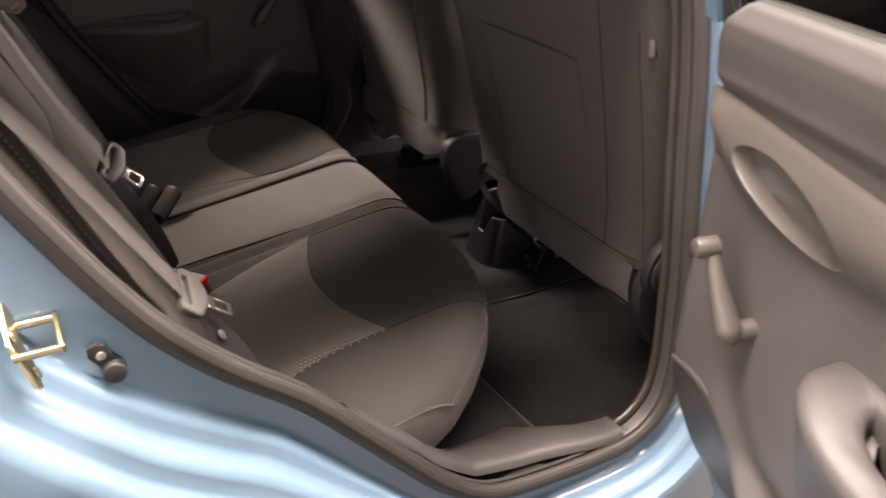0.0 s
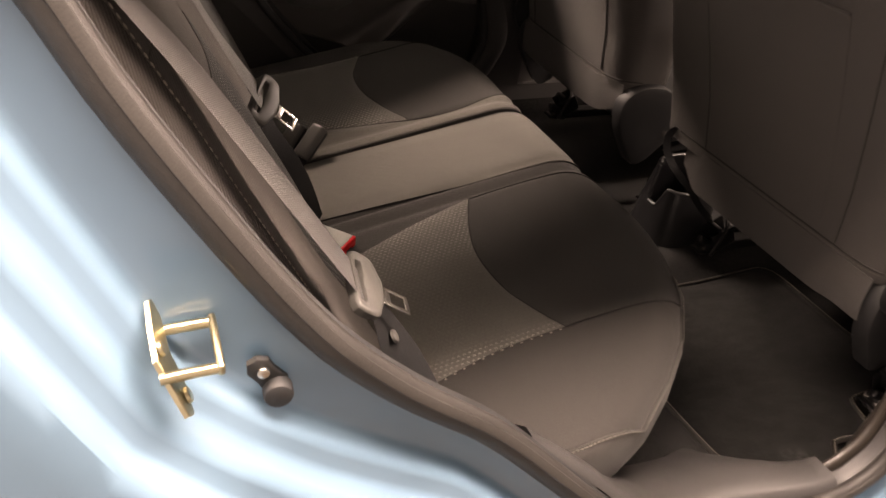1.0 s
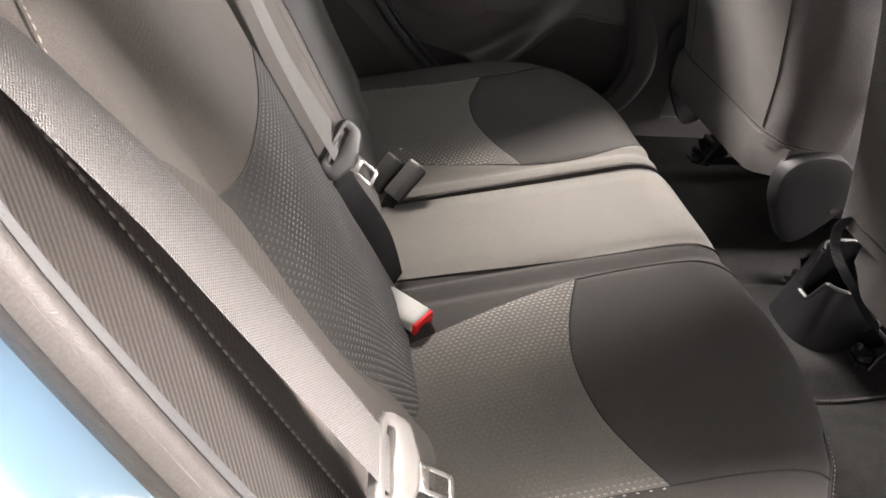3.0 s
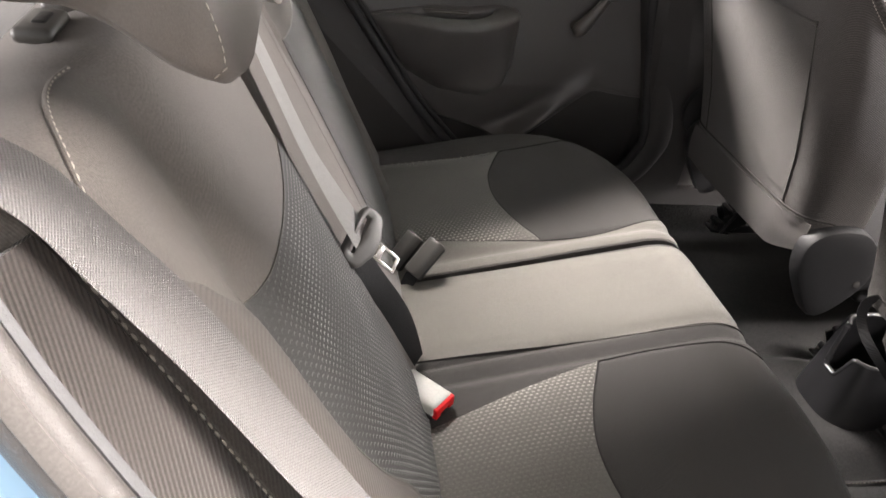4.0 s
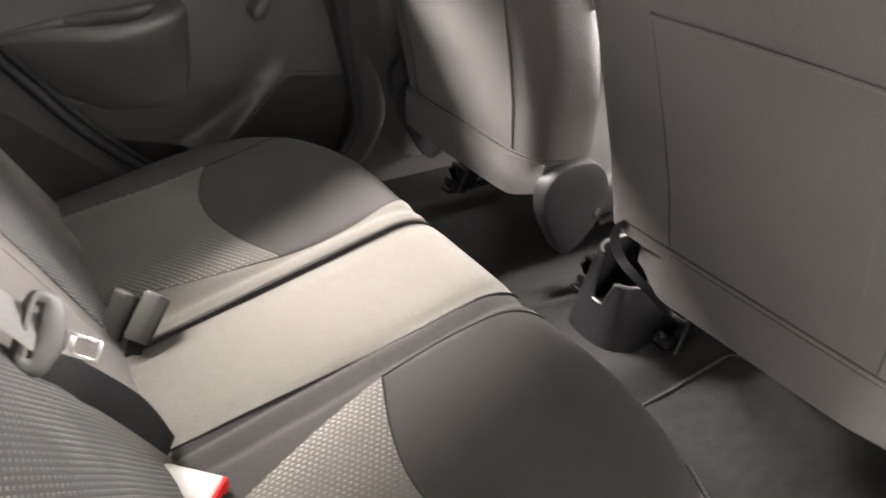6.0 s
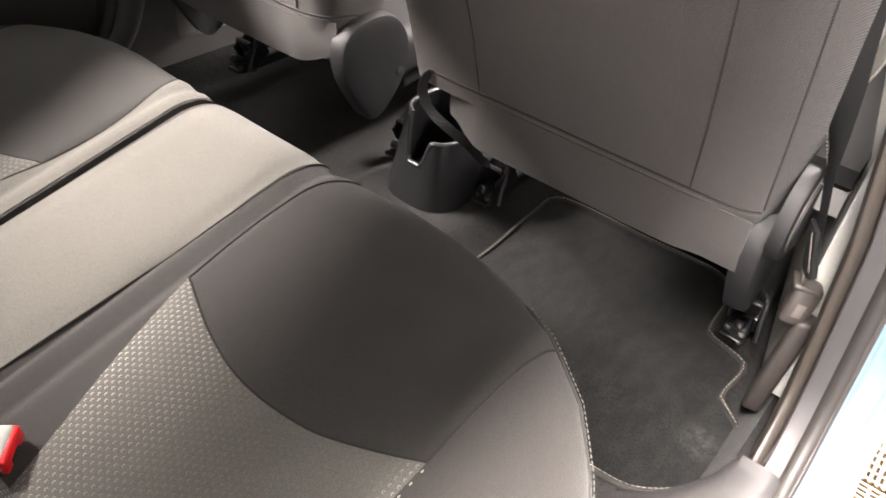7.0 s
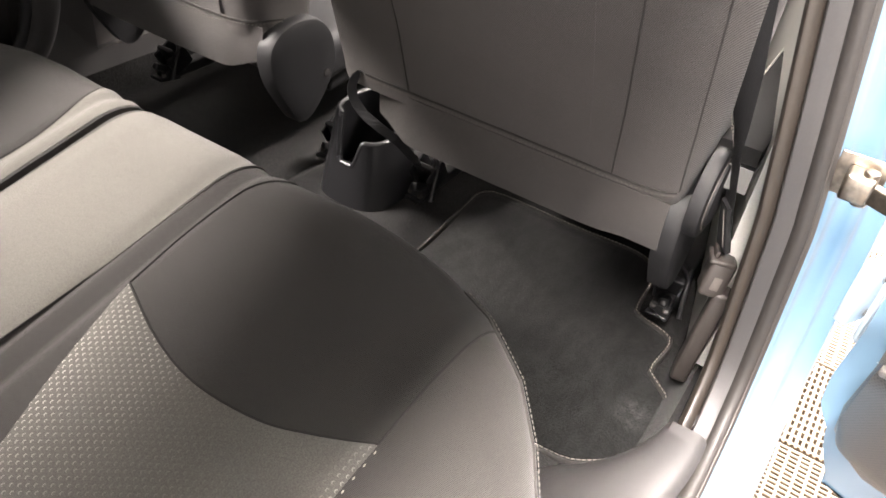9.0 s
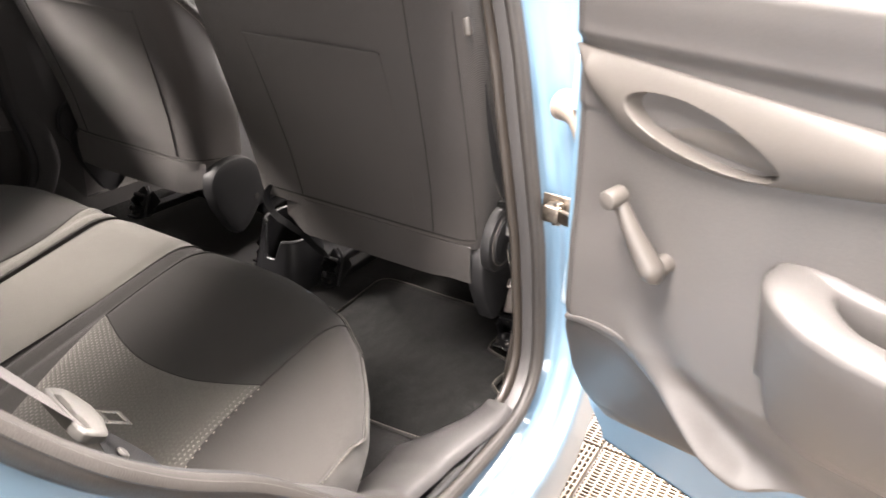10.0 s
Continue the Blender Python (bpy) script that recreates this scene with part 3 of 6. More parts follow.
part("inner_flange", grid_mesh(rows, closed_v=True), M_TRIM, body)
# inner trim behind the seal: the centre pillar's, and the scuff plate on the sill
idx = [i for i in range(NP) if door_loop[i].x > 0.612 and door_loop[i].z < 1.40]
band = [(-0.012, -0.006), (-0.018, -0.004), (-0.0205, 0.002), (-0.0215, 0.012), (-0.0215, 0.0215), (-0.019, 0.024), (-0.004, 0.025)]
part("pillar_trim", grid_mesh([[jamb(i, o, dy, False) for o, dy in band] for i in idx]), M_TRIM, body, "flat dark grey plastic pillar trim")
column = [(-0.006, 0.0245), (-0.019, 0.0255), (-0.0245, 0.028), (-0.0285, 0.0325), (-0.0285, 0.0375), (-0.0245, 0.0415), (-0.016, 0.0435), (0.0, 0.0445), (0.06, 0.044), (0.17, 0.042)]
part("pillar_cover", grid_mesh([[jamb(i, o, dy, False) for o, dy in column] for i in idx]), M_PILLAR, body, "rounded brownish plastic pillar cover")
part("seal_step", tube([jamb(i, -0.0205, -0.006, False) for i in idx], 0.0022, 6), M_BLACKRUBBER, body, "thin dark joint beside the seal")
rows = []
for k in range(50):
    x = 0.08 + 0.545 * k / 49
    w = 0.030 + 0.155 * step01(0.645, 0.47, x)
    zs = lerp_table([(0.08, 0.665), (0.147, 0.595), (0.22, 0.52), (0.30, 0.465), (0.40, 0.445), (0.60, 0.440), (0.66, 0.445)], x)[0]
    tuck = 0.036 * step01(0.27, 0.08, x)
    zs -= 0.025 * step01(0.20, 0.08, x)
    wide = 0.022 * step01(0.40, 0.60, x)
    row = [Vector((x, -0.778 + tuck - wide, zs - 0.012)), Vector((x, -0.772 + tuck - wide, zs - 0.002)), Vector((x, -0.762 + tuck - wide, zs + 0.002)), Vector((x, -0.748 + tuck, zs))]
    for f in (0.15, 0.3, 0.45, 0.6, 0.75, 0.9, 1.0):
        row.append(Vector((x, -0.748 + tuck + (w - tuck * 0.5) * f, zs + (0.331 - zs) * (0.35 * f + 0.65 * step01(0.05, 1.0, f)))))
    rows.append(row)
part("sill_trim", grid_mesh(rows), M_TRIM, body, "grey plastic scuff plate on the sill")

part("pillar_foot", rbox((0.42, 0.022, 0.135), 0.006, (0.855, -0.768, 0.365)), M_TRIM, body, "dark grey plastic foot of the pillar trim")

# floor pan with the tunnel, heel board below the rear seat and footwell rise
FLOOR_Z = 0.325
rows = []
for i in range(61):
    y = -0.79 + 1.53 * i / 60
    row = []
    for j in range(50):
        x = -0.05 + 2.0 * j / 49
        z = FLOOR_Z + 0.045 * step01(0.19, 0.10, abs(y + 0.02)) * step01(0.30, 0.50, x)
        z += 0.05 * step01(0.60, 0.42, x) + 0.22 * step01(1.35, 1.75, x)
        z += 0.05 * step01(0.70, 0.74, abs(y))
        row.append((x, y, z + 0.002 * noise.noise(Vector((x * 9, y * 9, 0)))))
    rows.append(row)
part("floor_carpet", grid_mesh(rows), M_CARPET, body, "dark grey loop pile floor carpet")


# roof, side rails, pillars and doors that close the cabin
rows = []
for i in range(25):
    f = i / 24
    y = -0.58 + 1.16 * f
    rows.append([(x, y, 1.44 - 0.05 * (2 * f - 1) ** 4 - 0.04 * ((x - 0.5) / 1.1) ** 2) for x in (-0.62, -0.4, -0.2, 0, 0.2, 0.4, 0.6, 0.8, 1.0, 1.2, 1.35)])
part("roof_lining", thick(rows, 0.02), M_HEADLINER, body, "pale woven roof lining")
rows = [[(x, y * 1.03, z + 0.035) for x, y, z in row] for row in rows]
part("roof", thick(rows, 0.004), M_PAINT, body, "pale blue painted roof")


def side_prism(pts, y0, y1, mat, name, label=""):
    """A flat-sided piece of the body: outline in x and z, between two y planes leaning with the cabin."""
    def lean(p, y):
        return (p[0], math.copysign(abs(y) + (abs(y_side(p[1])) - 0.76), y), p[1])
    a = [lean(p, y0) for p in pts]
    b = [lean(p, y1) for p in pts]
    bm = grid_mesh([a, b], closed_u=True, cap=True)
    return part(name, bm, mat, body, label, smooth=False)


# far side: sill, pillars, roof rail, front door, rear quarter
side_prism([(-0.55, 0.30), (1.7, 0.30), (1.7, 0.42), (-0.55, 0.42)], 0.72, 0.82, M_TRIM, "far_sill")
side_prism([(0.690, 0.42), (0.84, 0.42), (0.735, 1.42), (0.52, 1.42), (0.54, 1.2), (0.575, 1.0), (0.63, 0.80), (0.682, 0.61)], 0.715, 0.80, M_TRIM, "far_pillar", "black plastic centre pillar trim")
side_prism([(-0.62, 1.37), (1.3, 1.37), (1.2, 1.43), (-0.6, 1.43)], 0.74, 0.80, M_HEADLINER, "far_roof_rail")
side_prism([(0.80, 0.42), (1.65, 0.42), (1.65, 1.0), (0.79, 1.0)], 0.74, 0.82, M_DOORTRIM, "far_front_door")
side_prism([(1.62, 0.95), (1.72, 0.95), (1.30, 1.42), (1.20, 1.42)], 0.74, 0.80, M_HEADLINER, "far_front_pillar")
side_prism([(-0.70, 0.42), (0.22, 0.42), (0.16, 0.53), (0.05, 0.65), (-0.035, 0.77), (-0.115, 0.88), (-0.175, 0.985), (-0.23, 1.09), (-0.28, 1.20), (-0.33, 1.40), (-0.70, 1.40)], 0.712, 0.85, M_TRIM, "far_rear_quarter", "dark grey plastic rear quarter trim")
pillar_edge = smooth_path([(x, -y_side(z) - 0.045, z) for x, z in ((0.530, 1.30), (0.545, 1.20), (0.575, 1.0), (0.63, 0.80), (0.680, 0.61), (0.676, 0.54), (0.640, 0.47), (0.57, 0.43))], 70)
part("far_pillar_cover", sweep([p + Vector((0.040, -0.002, 0.0)) for p in pillar_edge], [(0.034 * math.cos(2 * math.pi * k / 20), 0.020 * math.sin(2 * math.pi * k / 20)) for k in range(20)], (0, -1, 0)), M_TRIM, body, "rounded dark grey pillar cover")
part("far_pillar_seal", tube(pillar_edge, 0.012, 12), M_BLACKRUBBER, body, "black rubber seal beside the closed door")
far_edge = smooth_path([(x, -y_side(z) - 0.058, z) for x, z in ((0.16, 0.53), (0.05, 0.65), (-0.035, 0.77), (-0.115, 0.88), (-0.175, 0.985), (-0.23, 1.09), (-0.28, 1.20))], 60)
part("far_seal", tube([p + Vector((0.012, 0.012, 0.004)) for p in far_edge], 0.011, 10), M_BLACKRUBBER, body, "black rubber door seal")
part("far_seal_lip", tube([p + Vector((0.030, 0.020, 0.010)) for p in far_edge], 0.006, 8), M_BLACKRUBBER, body)
part("far_outer_skin", rbox((2.35, 0.02, 0.70), 0.006, (0.475, 0.87, 0.65)), M_BLACKRUBBER, body, "black lining of the outer skin")
part("near_sill", rbox((0.98, 0.06, 0.19), 0.01, (1.26, -0.785, 0.345)), M_TRIM, body, "dark grey front sill trim")
# near side, seen from within only
trim_line = [(0.80, 0.40), (1.65, 0.40), (1.65, 1.0), (0.80, 1.0)]
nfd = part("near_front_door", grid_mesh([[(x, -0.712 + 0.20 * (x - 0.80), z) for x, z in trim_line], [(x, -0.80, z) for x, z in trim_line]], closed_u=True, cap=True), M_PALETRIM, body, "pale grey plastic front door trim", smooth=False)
rest = [(0.79, 0.774), (0.95, 0.777), (1.105, 0.783), (1.45, 0.80), (1.45, 0.700), (1.18, 0.708), (0.95, 0.732), (0.79, 0.750)]
arm = part("armrest", outline_plate([(x, -0.705, z) for x, z in rest], 0.062, (0, 1, 0), 0.010), M_ARMREST, nfd, "stitched black armrest")
part("stitching", stitches([Vector((0.80 + 0.64 * k / 80, -0.6425, 0.769 + 0.026 * k / 80)) for k in range(81)], 0.008, 0.0055, 0.0009), M_THREAD, arm)
bar = [(0.79, 0.744), (1.0, 0.708), (1.235, 0.660), (1.250, 0.645), (1.235, 0.632), (0.940, 0.685), (0.79, 0.708)]
part("pull_handle", outline_plate([(x, -0.705, z) for x, z in bar], 0.050, (0, 1, 0), 0.008), M_PALEGREY, nfd, "pale grey pull handle")
# solid dark block paints the shade of the slot under the handle
part("recess_shade", rbox((0.16, 0.016, 0.030), 0.006, (1.08, -0.660, 0.622), Euler((0, radians(9), 0)).to_matrix()), M_DARKPLASTIC, nfd, "dark block in place of the shaded recess below the handle")
side_prism([(1.62, 0.95), (1.72, 0.95), (1.30, 1.42), (1.20, 1.42)], -0.74, -0.80, M_HEADLINER, "near_front_pillar")
side_prism([(-0.70, 0.42), (0.02, 0.42), (-0.02, 0.60), (-0.13, 0.74), (-0.31, 0.88), (-0.43, 1.04), (-0.52, 1.40), (-0.70, 1.40)], -0.66, -0.735, M_TRIM, "near_rear_quarter", "dark grey plastic rear quarter trim")
side_prism([(-0.62, 1.385), (1.3, 1.385), (1.2, 1.45), (-0.6, 1.45)], -0.745, -0.80, M_HEADLINER, "near_roof_rail")
# tailgate below its window, bulkhead, dashboard top
part("tailgate", rbox((0.05, 1.44, 0.75), 0.01, (-0.80, 0, 0.63)), M_TRIM, body)
part("boot_floor", rbox((0.75, 1.36, 0.04), 0.01, (-0.45, 0, 0.42)), M_CARPET, body)
part("parcel_shelf", rbox((0.38, 1.20, 0.02), 0.008, (-0.57, 0, 1.02)), M_CARPET, body)
part("bulkhead", rbox((0.05, 1.46, 0.62), 0.01, (1.80, 0, 0.61)), M_TRIM, body)
dash = thing("dashboard", "dark grey plastic dashboard with air vents", "dashboard", (1.5, 0, 0.8))
part("top", rbox((0.34, 1.36, 0.26), 0.06, (1.60, 0, 0.86)), M_TRIM, dash)
for yv in (-0.10, 0.10):
    vent = part("air_vent", rbox((0.02, 0.15, 0.075), 0.01, (1.428, yv, 0.93)), M_DARKPLASTIC, dash)
    for k in range(4):
        part("vent_slat", rbox((0.012, 0.135, 0.006), 0.002, (1.416, yv, 0.905 + 0.017 * k)), M_GREYPLASTIC, vent)


# ---- rear seat ----
YC = 0.012          # the middle between the two rear places
SLOPE, X0, Z0 = 0.22, 0.25, 0.605
FRONT = [(0.0, 0.515), (0.30, 0.515), (0.38, 0.510), (0.46, 0.497), (0.54, 0.470), (0.61, 0.425), (0.66, 0.372), (0.70, 0.315), (0.72, 0.26), (0.735, 0.18)]
R_FRONT, R_SIDE, HALF = 0.062, 0.070, 0.732


def seat_front(y):
    return lerp_table(FRONT, abs(y - YC))[0]


def seat_top(x, y, lift=0.0):
    """A point on the rear seat cushion's upper face."""
    z = Z0 + SLOPE * (x - X0)
    a = abs(y - YC)
    xf = seat_front(y)
    z += 0.010 * bell(a - 0.36, 0.16) * step01(-0.05, 0.12, x) - 0.006 * bell(a - 0.155, 0.012) * step01(-0.05, 0.05, x)
    z -= 0.004 * bell(y + 0.105, 0.006)
    d = x - (xf - R_FRONT * 1.5)
    if d > 0:
        z -= R_FRONT * (1 - math.sqrt(max(0, 1 - min(d / (R_FRONT * 1.5), 1) ** 2)))
    d = a - (HALF - 0.20)
    if d > 0:
        z -= R_SIDE * (1 - math.sqrt(max(0, 1 - min(d / 0.20, 1) ** 2)))
    return Vector((x, y, z + lift))


def cushion_columns(y0, y1):
    n = int(abs(y1 - y0) / 0.012)
    ys = {round(y0 + (y1 - y0) * k / n, 4) for k in range(n + 1)}
    for c in (-0.105, -0.155, 0.179):
        for d in (-0.012, -0.007, -0.0035, 0, 0.0035, 0.007, 0.012):
            if min(y0, y1) < c + d < max(y0, y1):
                ys.add(round(c + d, 4))
    if max(abs(y0 - YC), abs(y1 - YC)) > 0.7:
        e = y0 if abs(y0 - YC) > abs(y1 - YC) else y1
        for d in (0.001, 0.003, 0.006, 0.010, 0.016, 0.024):
            ys.add(round(e - math.copysign(d, e - YC), 4))
    return sorted(ys)


def cushion(name, y0, y1, label):
    ob = thing(name, label, "car seat", (0.2, (y0 + y1) / 2, 0.40), "rear seats")
    rows = []
    for y in cushion_columns(y0, y1):
        xf = seat_front(y)
        cols = [-0.04 + (xf - 0.10 + 0.04) * k / 44 for k in range(45)]
        cols += [xf - 0.093 * math.cos(math.pi / 2 * k / 12) for k in range(1, 13)]
        row = [Vector((-0.05, y, 0.40)), Vector((-0.048, y, seat_top(-0.04, y).z - 0.02))]
        row += [seat_top(x, y) for x in cols]
        end = row[-1]
        low = 0.40 if abs(y - YC) < 0.6 else 0.44
        for f in (0.15, 0.35, 0.6, 0.8, 1.0):
            row.append(Vector((end.x + 0.004 * math.sin(math.pi * f) - 0.035 * f * f, y + 0.012 * f * f * math.copysign(1, YC - y) * step01(0.55, 0.70, abs(y - YC)), end.z + (low - end.z) * f)))
        rows.append(row)
    # side walls
    for which in (0, -1):
        base = rows[which]
        s = -1 if which == 0 else 1
        outer = abs(base[0].y - YC) > 0.6
        wall = [[p.copy() for p in base]]
        for f in (0.25, 0.6, 1.0):
            wall.append([Vector((p.x * (1 - 0.02 * f), p.y - s * (0.030 if outer else 0.006) * f * f, min(p.z, p.z + (0.42 - p.z) * f))) for p in base])
        for w in wall[1:]:
            rows.insert(0, w) if which == 0 else rows.append(w)
    return ob, part("cushion", grid_mesh(rows), M_CLOTH, ob, "charcoal cloth seat cushion")


def on_seat(pts, n, lift=0.0):
    return [seat_top(p.x, p.y, lift) for p in smooth_path([(x, y, 0) for x, y in pts], n)]


def mirror_y(pts):
    return [(x, 2 * YC - y) for x, y in pts]


IN_EDGE = [(-0.03, -0.235), (0.05, -0.212), (0.14, -0.184), (0.25, -0.156)]
ARC = [(0.25, -0.156), (0.213, -0.244), (0.194, -0.326), (0.199, -0.411), (0.221, -0.473), (0.248, -0.528)]
OUT_EDGE = [(-0.03, -0.556), (0.06, -0.540), (0.15, -0.527), (0.248, -0.528)]
bench_near, seat_near = cushion("rear_seat", 0.113, YC - HALF, "wide charcoal cloth rear seat with dotted inserts")
bench_far, seat_far = cushion("rear_seat", 0.127, YC + HALF, "narrow charcoal cloth rear seat with dotted inserts")


def seat_insert(ob, m):
    inn, out, arc = smooth_path([(x, y, 0) for x, y in m(IN_EDGE)], 30), smooth_path([(x, y, 0) for x, y in m(OUT_EDGE)], 30), smooth_path([(x, y, 0) for x, y in m(ARC)], 41)
    rows = []
    for i in range(30):
        row = []
        for j in range(41):
            f = j / 40
            base = inn[i].lerp(out[i], f)
            chord = inn[29].lerp(out[29], f)
            w = (i / 29) ** 1.0
            p = base + (arc[j] - chord) * w
            edge = min(i, 29 - i) / 4
            e2 = min(j, 40 - j) / 4
            puff = 0.0045 * min(1, max(0, min(edge if i > 15 else 1, e2))) ** 0.5
            row.append(seat_top(p.x, p.y, 0.0006 + puff))
        rows.append(row)
    part("insert", thick(rows, -0.001), M_SEATDOT, ob, "dark grey insert with shiny woven dots")
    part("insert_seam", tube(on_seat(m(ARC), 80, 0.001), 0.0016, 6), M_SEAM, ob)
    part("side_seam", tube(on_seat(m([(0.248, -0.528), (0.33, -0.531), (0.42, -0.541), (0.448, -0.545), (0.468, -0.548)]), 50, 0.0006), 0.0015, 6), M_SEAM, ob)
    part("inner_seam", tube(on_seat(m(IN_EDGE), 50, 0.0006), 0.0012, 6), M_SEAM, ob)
    part("stitching", stitches(on_seat(m([(0.0, -0.556), (0.07, -0.541), (0.15, -0.530), (0.245, -0.531)]), 60, 0.0012), 0.016, 0.004, 0.0011), M_THREAD, ob)


seat_insert(seat_near, lambda p: p)
seat_insert(seat_far, mirror_y)
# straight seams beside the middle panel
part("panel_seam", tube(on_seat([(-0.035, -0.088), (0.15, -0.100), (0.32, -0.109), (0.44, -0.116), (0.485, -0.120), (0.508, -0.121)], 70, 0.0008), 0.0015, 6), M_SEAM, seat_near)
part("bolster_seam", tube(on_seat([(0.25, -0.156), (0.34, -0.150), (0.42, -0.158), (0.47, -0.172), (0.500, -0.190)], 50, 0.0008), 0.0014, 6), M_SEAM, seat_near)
part("bolster_seam", tube(on_seat(mirror_y([(0.25, -0.156), (0.34, -0.150), (0.42, -0.158), (0.47, -0.172), (0.500, -0.190)]), 50, 0.0008), 0.0014, 6), M_SEAM, seat_far)
# taupe middle panel
rows = []
for i in range(24):
    f = i / 23
    rows.append([seat_top(x, (-0.089 - 0.031 * (x + 0.03) / 0.5) * (1 - f) + (0.120 - 0.012 * (x + 0.03) / 0.5) * f - (0.004 if f > 0.9 else 0), 0.0007 + 0.003 * min(1, 6 * f, 6 * (1 - f))) for x in [-0.03 + 0.538 * k / 59 for k in range(60)]])
part("middle_panel", thick(rows, -0.001), M_CENTRE, seat_near, "taupe cloth middle panel")
# lighter strip laid on the far cushion, with the light there in its colour
rows = []
inner_line = smooth_path([(-0.03, 0.257, 0), (0.05, 0.234, 0), (0.14, 0.206, 0), (0.25, 0.178, 0), (0.34, 0.172, 0), (0.42, 0.180, 0), (0.47, 0.194, 0), (0.500, 0.212, 0)], 60)
for k in range(10):
    rows.append([seat_top(p.x, 0.131 + (p.y - 0.131) * k / 9, 0.0007 + 0.0025 * min(1, k / 2, (9 - k) / 2)) for p in inner_line])
part("lit_strip", thick(rows, -0.001), M_CENTRE, seat_far, "cloth strip beside the gap, taupe to carry the light on it")
# stitched welt along the outer shoulder and round the front corner of each cushion
for ob, m in ((seat_near, lambda p: p), (seat_far, mirror_y)):
    outer = [(YC - 0.712 + 0.016 * step01(0.0, -0.05, x), x) for x in [-0.02 + 0.02 * k for k in range(12)]]
    outer = [(x, y) for y, x in outer]
    outer += [(seat_front(YC - a) - 0.014, YC - a) for a in [0.706 - 0.006 * k for k in range(36)]]
    edge = [seat_top(p.x, p.y, 0.0010) for p in smooth_path([(x, y, 0) for x, y in m(outer)], 150)]
    part("piping", tube(edge, 0.0021, 6), M_CLOTH, ob)
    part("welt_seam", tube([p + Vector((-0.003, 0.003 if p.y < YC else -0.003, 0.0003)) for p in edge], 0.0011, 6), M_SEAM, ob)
    part("stitching", stitches([p + Vector((0.003, -0.003 if p.y < YC else 0.003, 0.0)) for p in edge], 0.0065, 0.0045, 0.0010), M_CENTRE, ob)

# ---- rear backrest ----
B0 = Vector((-0.02, 0, 0.545))
BU, BN = Vector((-0.463, 0, 0.886)), Vector((0.886, 0, 0.463))
BTOP = 0.700


def back_at(q, y, lift=0.0):
    """A point on the rear backrest's face: q metres up its slope."""
    a = abs(y - YC)
    h = 0.012 * bell(a - 0.32, 0.15) * step01(0.0, 0.2, q) - 0.010 * bell(a - 0.47, 0.03) * step01(0.42, 0.50, q) - 0.006 * bell(a - 0.152, 0.012) * step01(0.35, 0.5, q)
    edge = lerp_table([(0.0, 0.38), (0.114, 0.416), (0.20, 0.458), (0.283, 0.482), (0.353, 0.489), (0.481, 0.493)], q)[0]
    low = step01(0.55, 0.46, q)
    h += (0.012 * bell(a - edge - 0.060, 0.045) - 0.007 * bell(a - edge, 0.016)) * low
    h += 0.010 * bell(a - 0.585, 0.05) * step01(0.05, 0.3, q) * (1 - 0.6 * low)
    d = q - (BTOP - 0.05)
    if d > 0:
        h -= 0.05 * (1 - math.sqrt(max(0, 1 - min(d / 0.05, 1) ** 2)))
    d = a - (0.650 - 0.016)
    if d > 0:
        h -= 0.010 * (1 - math.sqrt(max(0, 1 - min(d / 0.016, 1) ** 2)))
    p = B0 + BU * q + BN * (h + lift)
    return Vector((p.x, y, p.z))


def backrest(y0, y1, ob):
    n = 150
    rows = []
    for k in range(n + 1):
        y = y0 + (y1 - y0) * k / n
        qs = [-0.04 + (BTOP - 0.05 + 0.04) * j / 60 for j in range(61)] + [BTOP - 0.05 * math.cos(math.pi / 2 * j / 8) + 0.0 for j in range(1, 9)]
        qs = sorted(min(q, BTOP - 0.0001) for q in qs)
        row = [back_at(q, y) for q in qs]
        top = row[-1]
        row += [top - BN * d + BU * (0.006 * math.sin(d * 40)) for d in (0.03, 0.06)]
        row += [row[-1] - BU * 0.02 - BN * 0.012]
        row += [row[-1] - BU * 0.45]
        rows.append(row)
    for which in (0, -1):
        s = -1 if which == 0 else 1
        base = [p.copy() for p in rows[which]]
        for f in (0.3, 0.65, 1.0):
            w = [p - BN * (0.10 * f) * (1 if j < 69 else 0) + Vector((0, (0.006 if abs(base[0].y - YC) > 0.5 else 0) * s * math.sin(f * 3.1), 0)) for j, p in enumerate(base)]
            rows.insert(0, w) if which == 0 else rows.append(w)
    return part("backrest", grid_mesh(rows), M_BACKCLOTH, ob, "grey brown cloth backrest")


back_near = backrest(-0.638, 0.1240, bench_near)
back_far = backrest(0.1262, 0.662, bench_far)
B_OUT = [(-0.03, -0.360), (0.114, -0.404), (0.20, -0.446), (0.283, -0.470), (0.353, -0.477), (0.481, -0.481)]
B_IN = [(-0.03, -0.135), (0.10, -0.140), (0.25, -0.146), (0.40, -0.152), (0.47, -0.156)]
B_ARC = [(0.481, -0.481), (0.467, -0.445), (0.459, -0.390), (0.456, -0.330), (0.456, -0.250), (0.460, -0.195), (0.466, -0.155)]


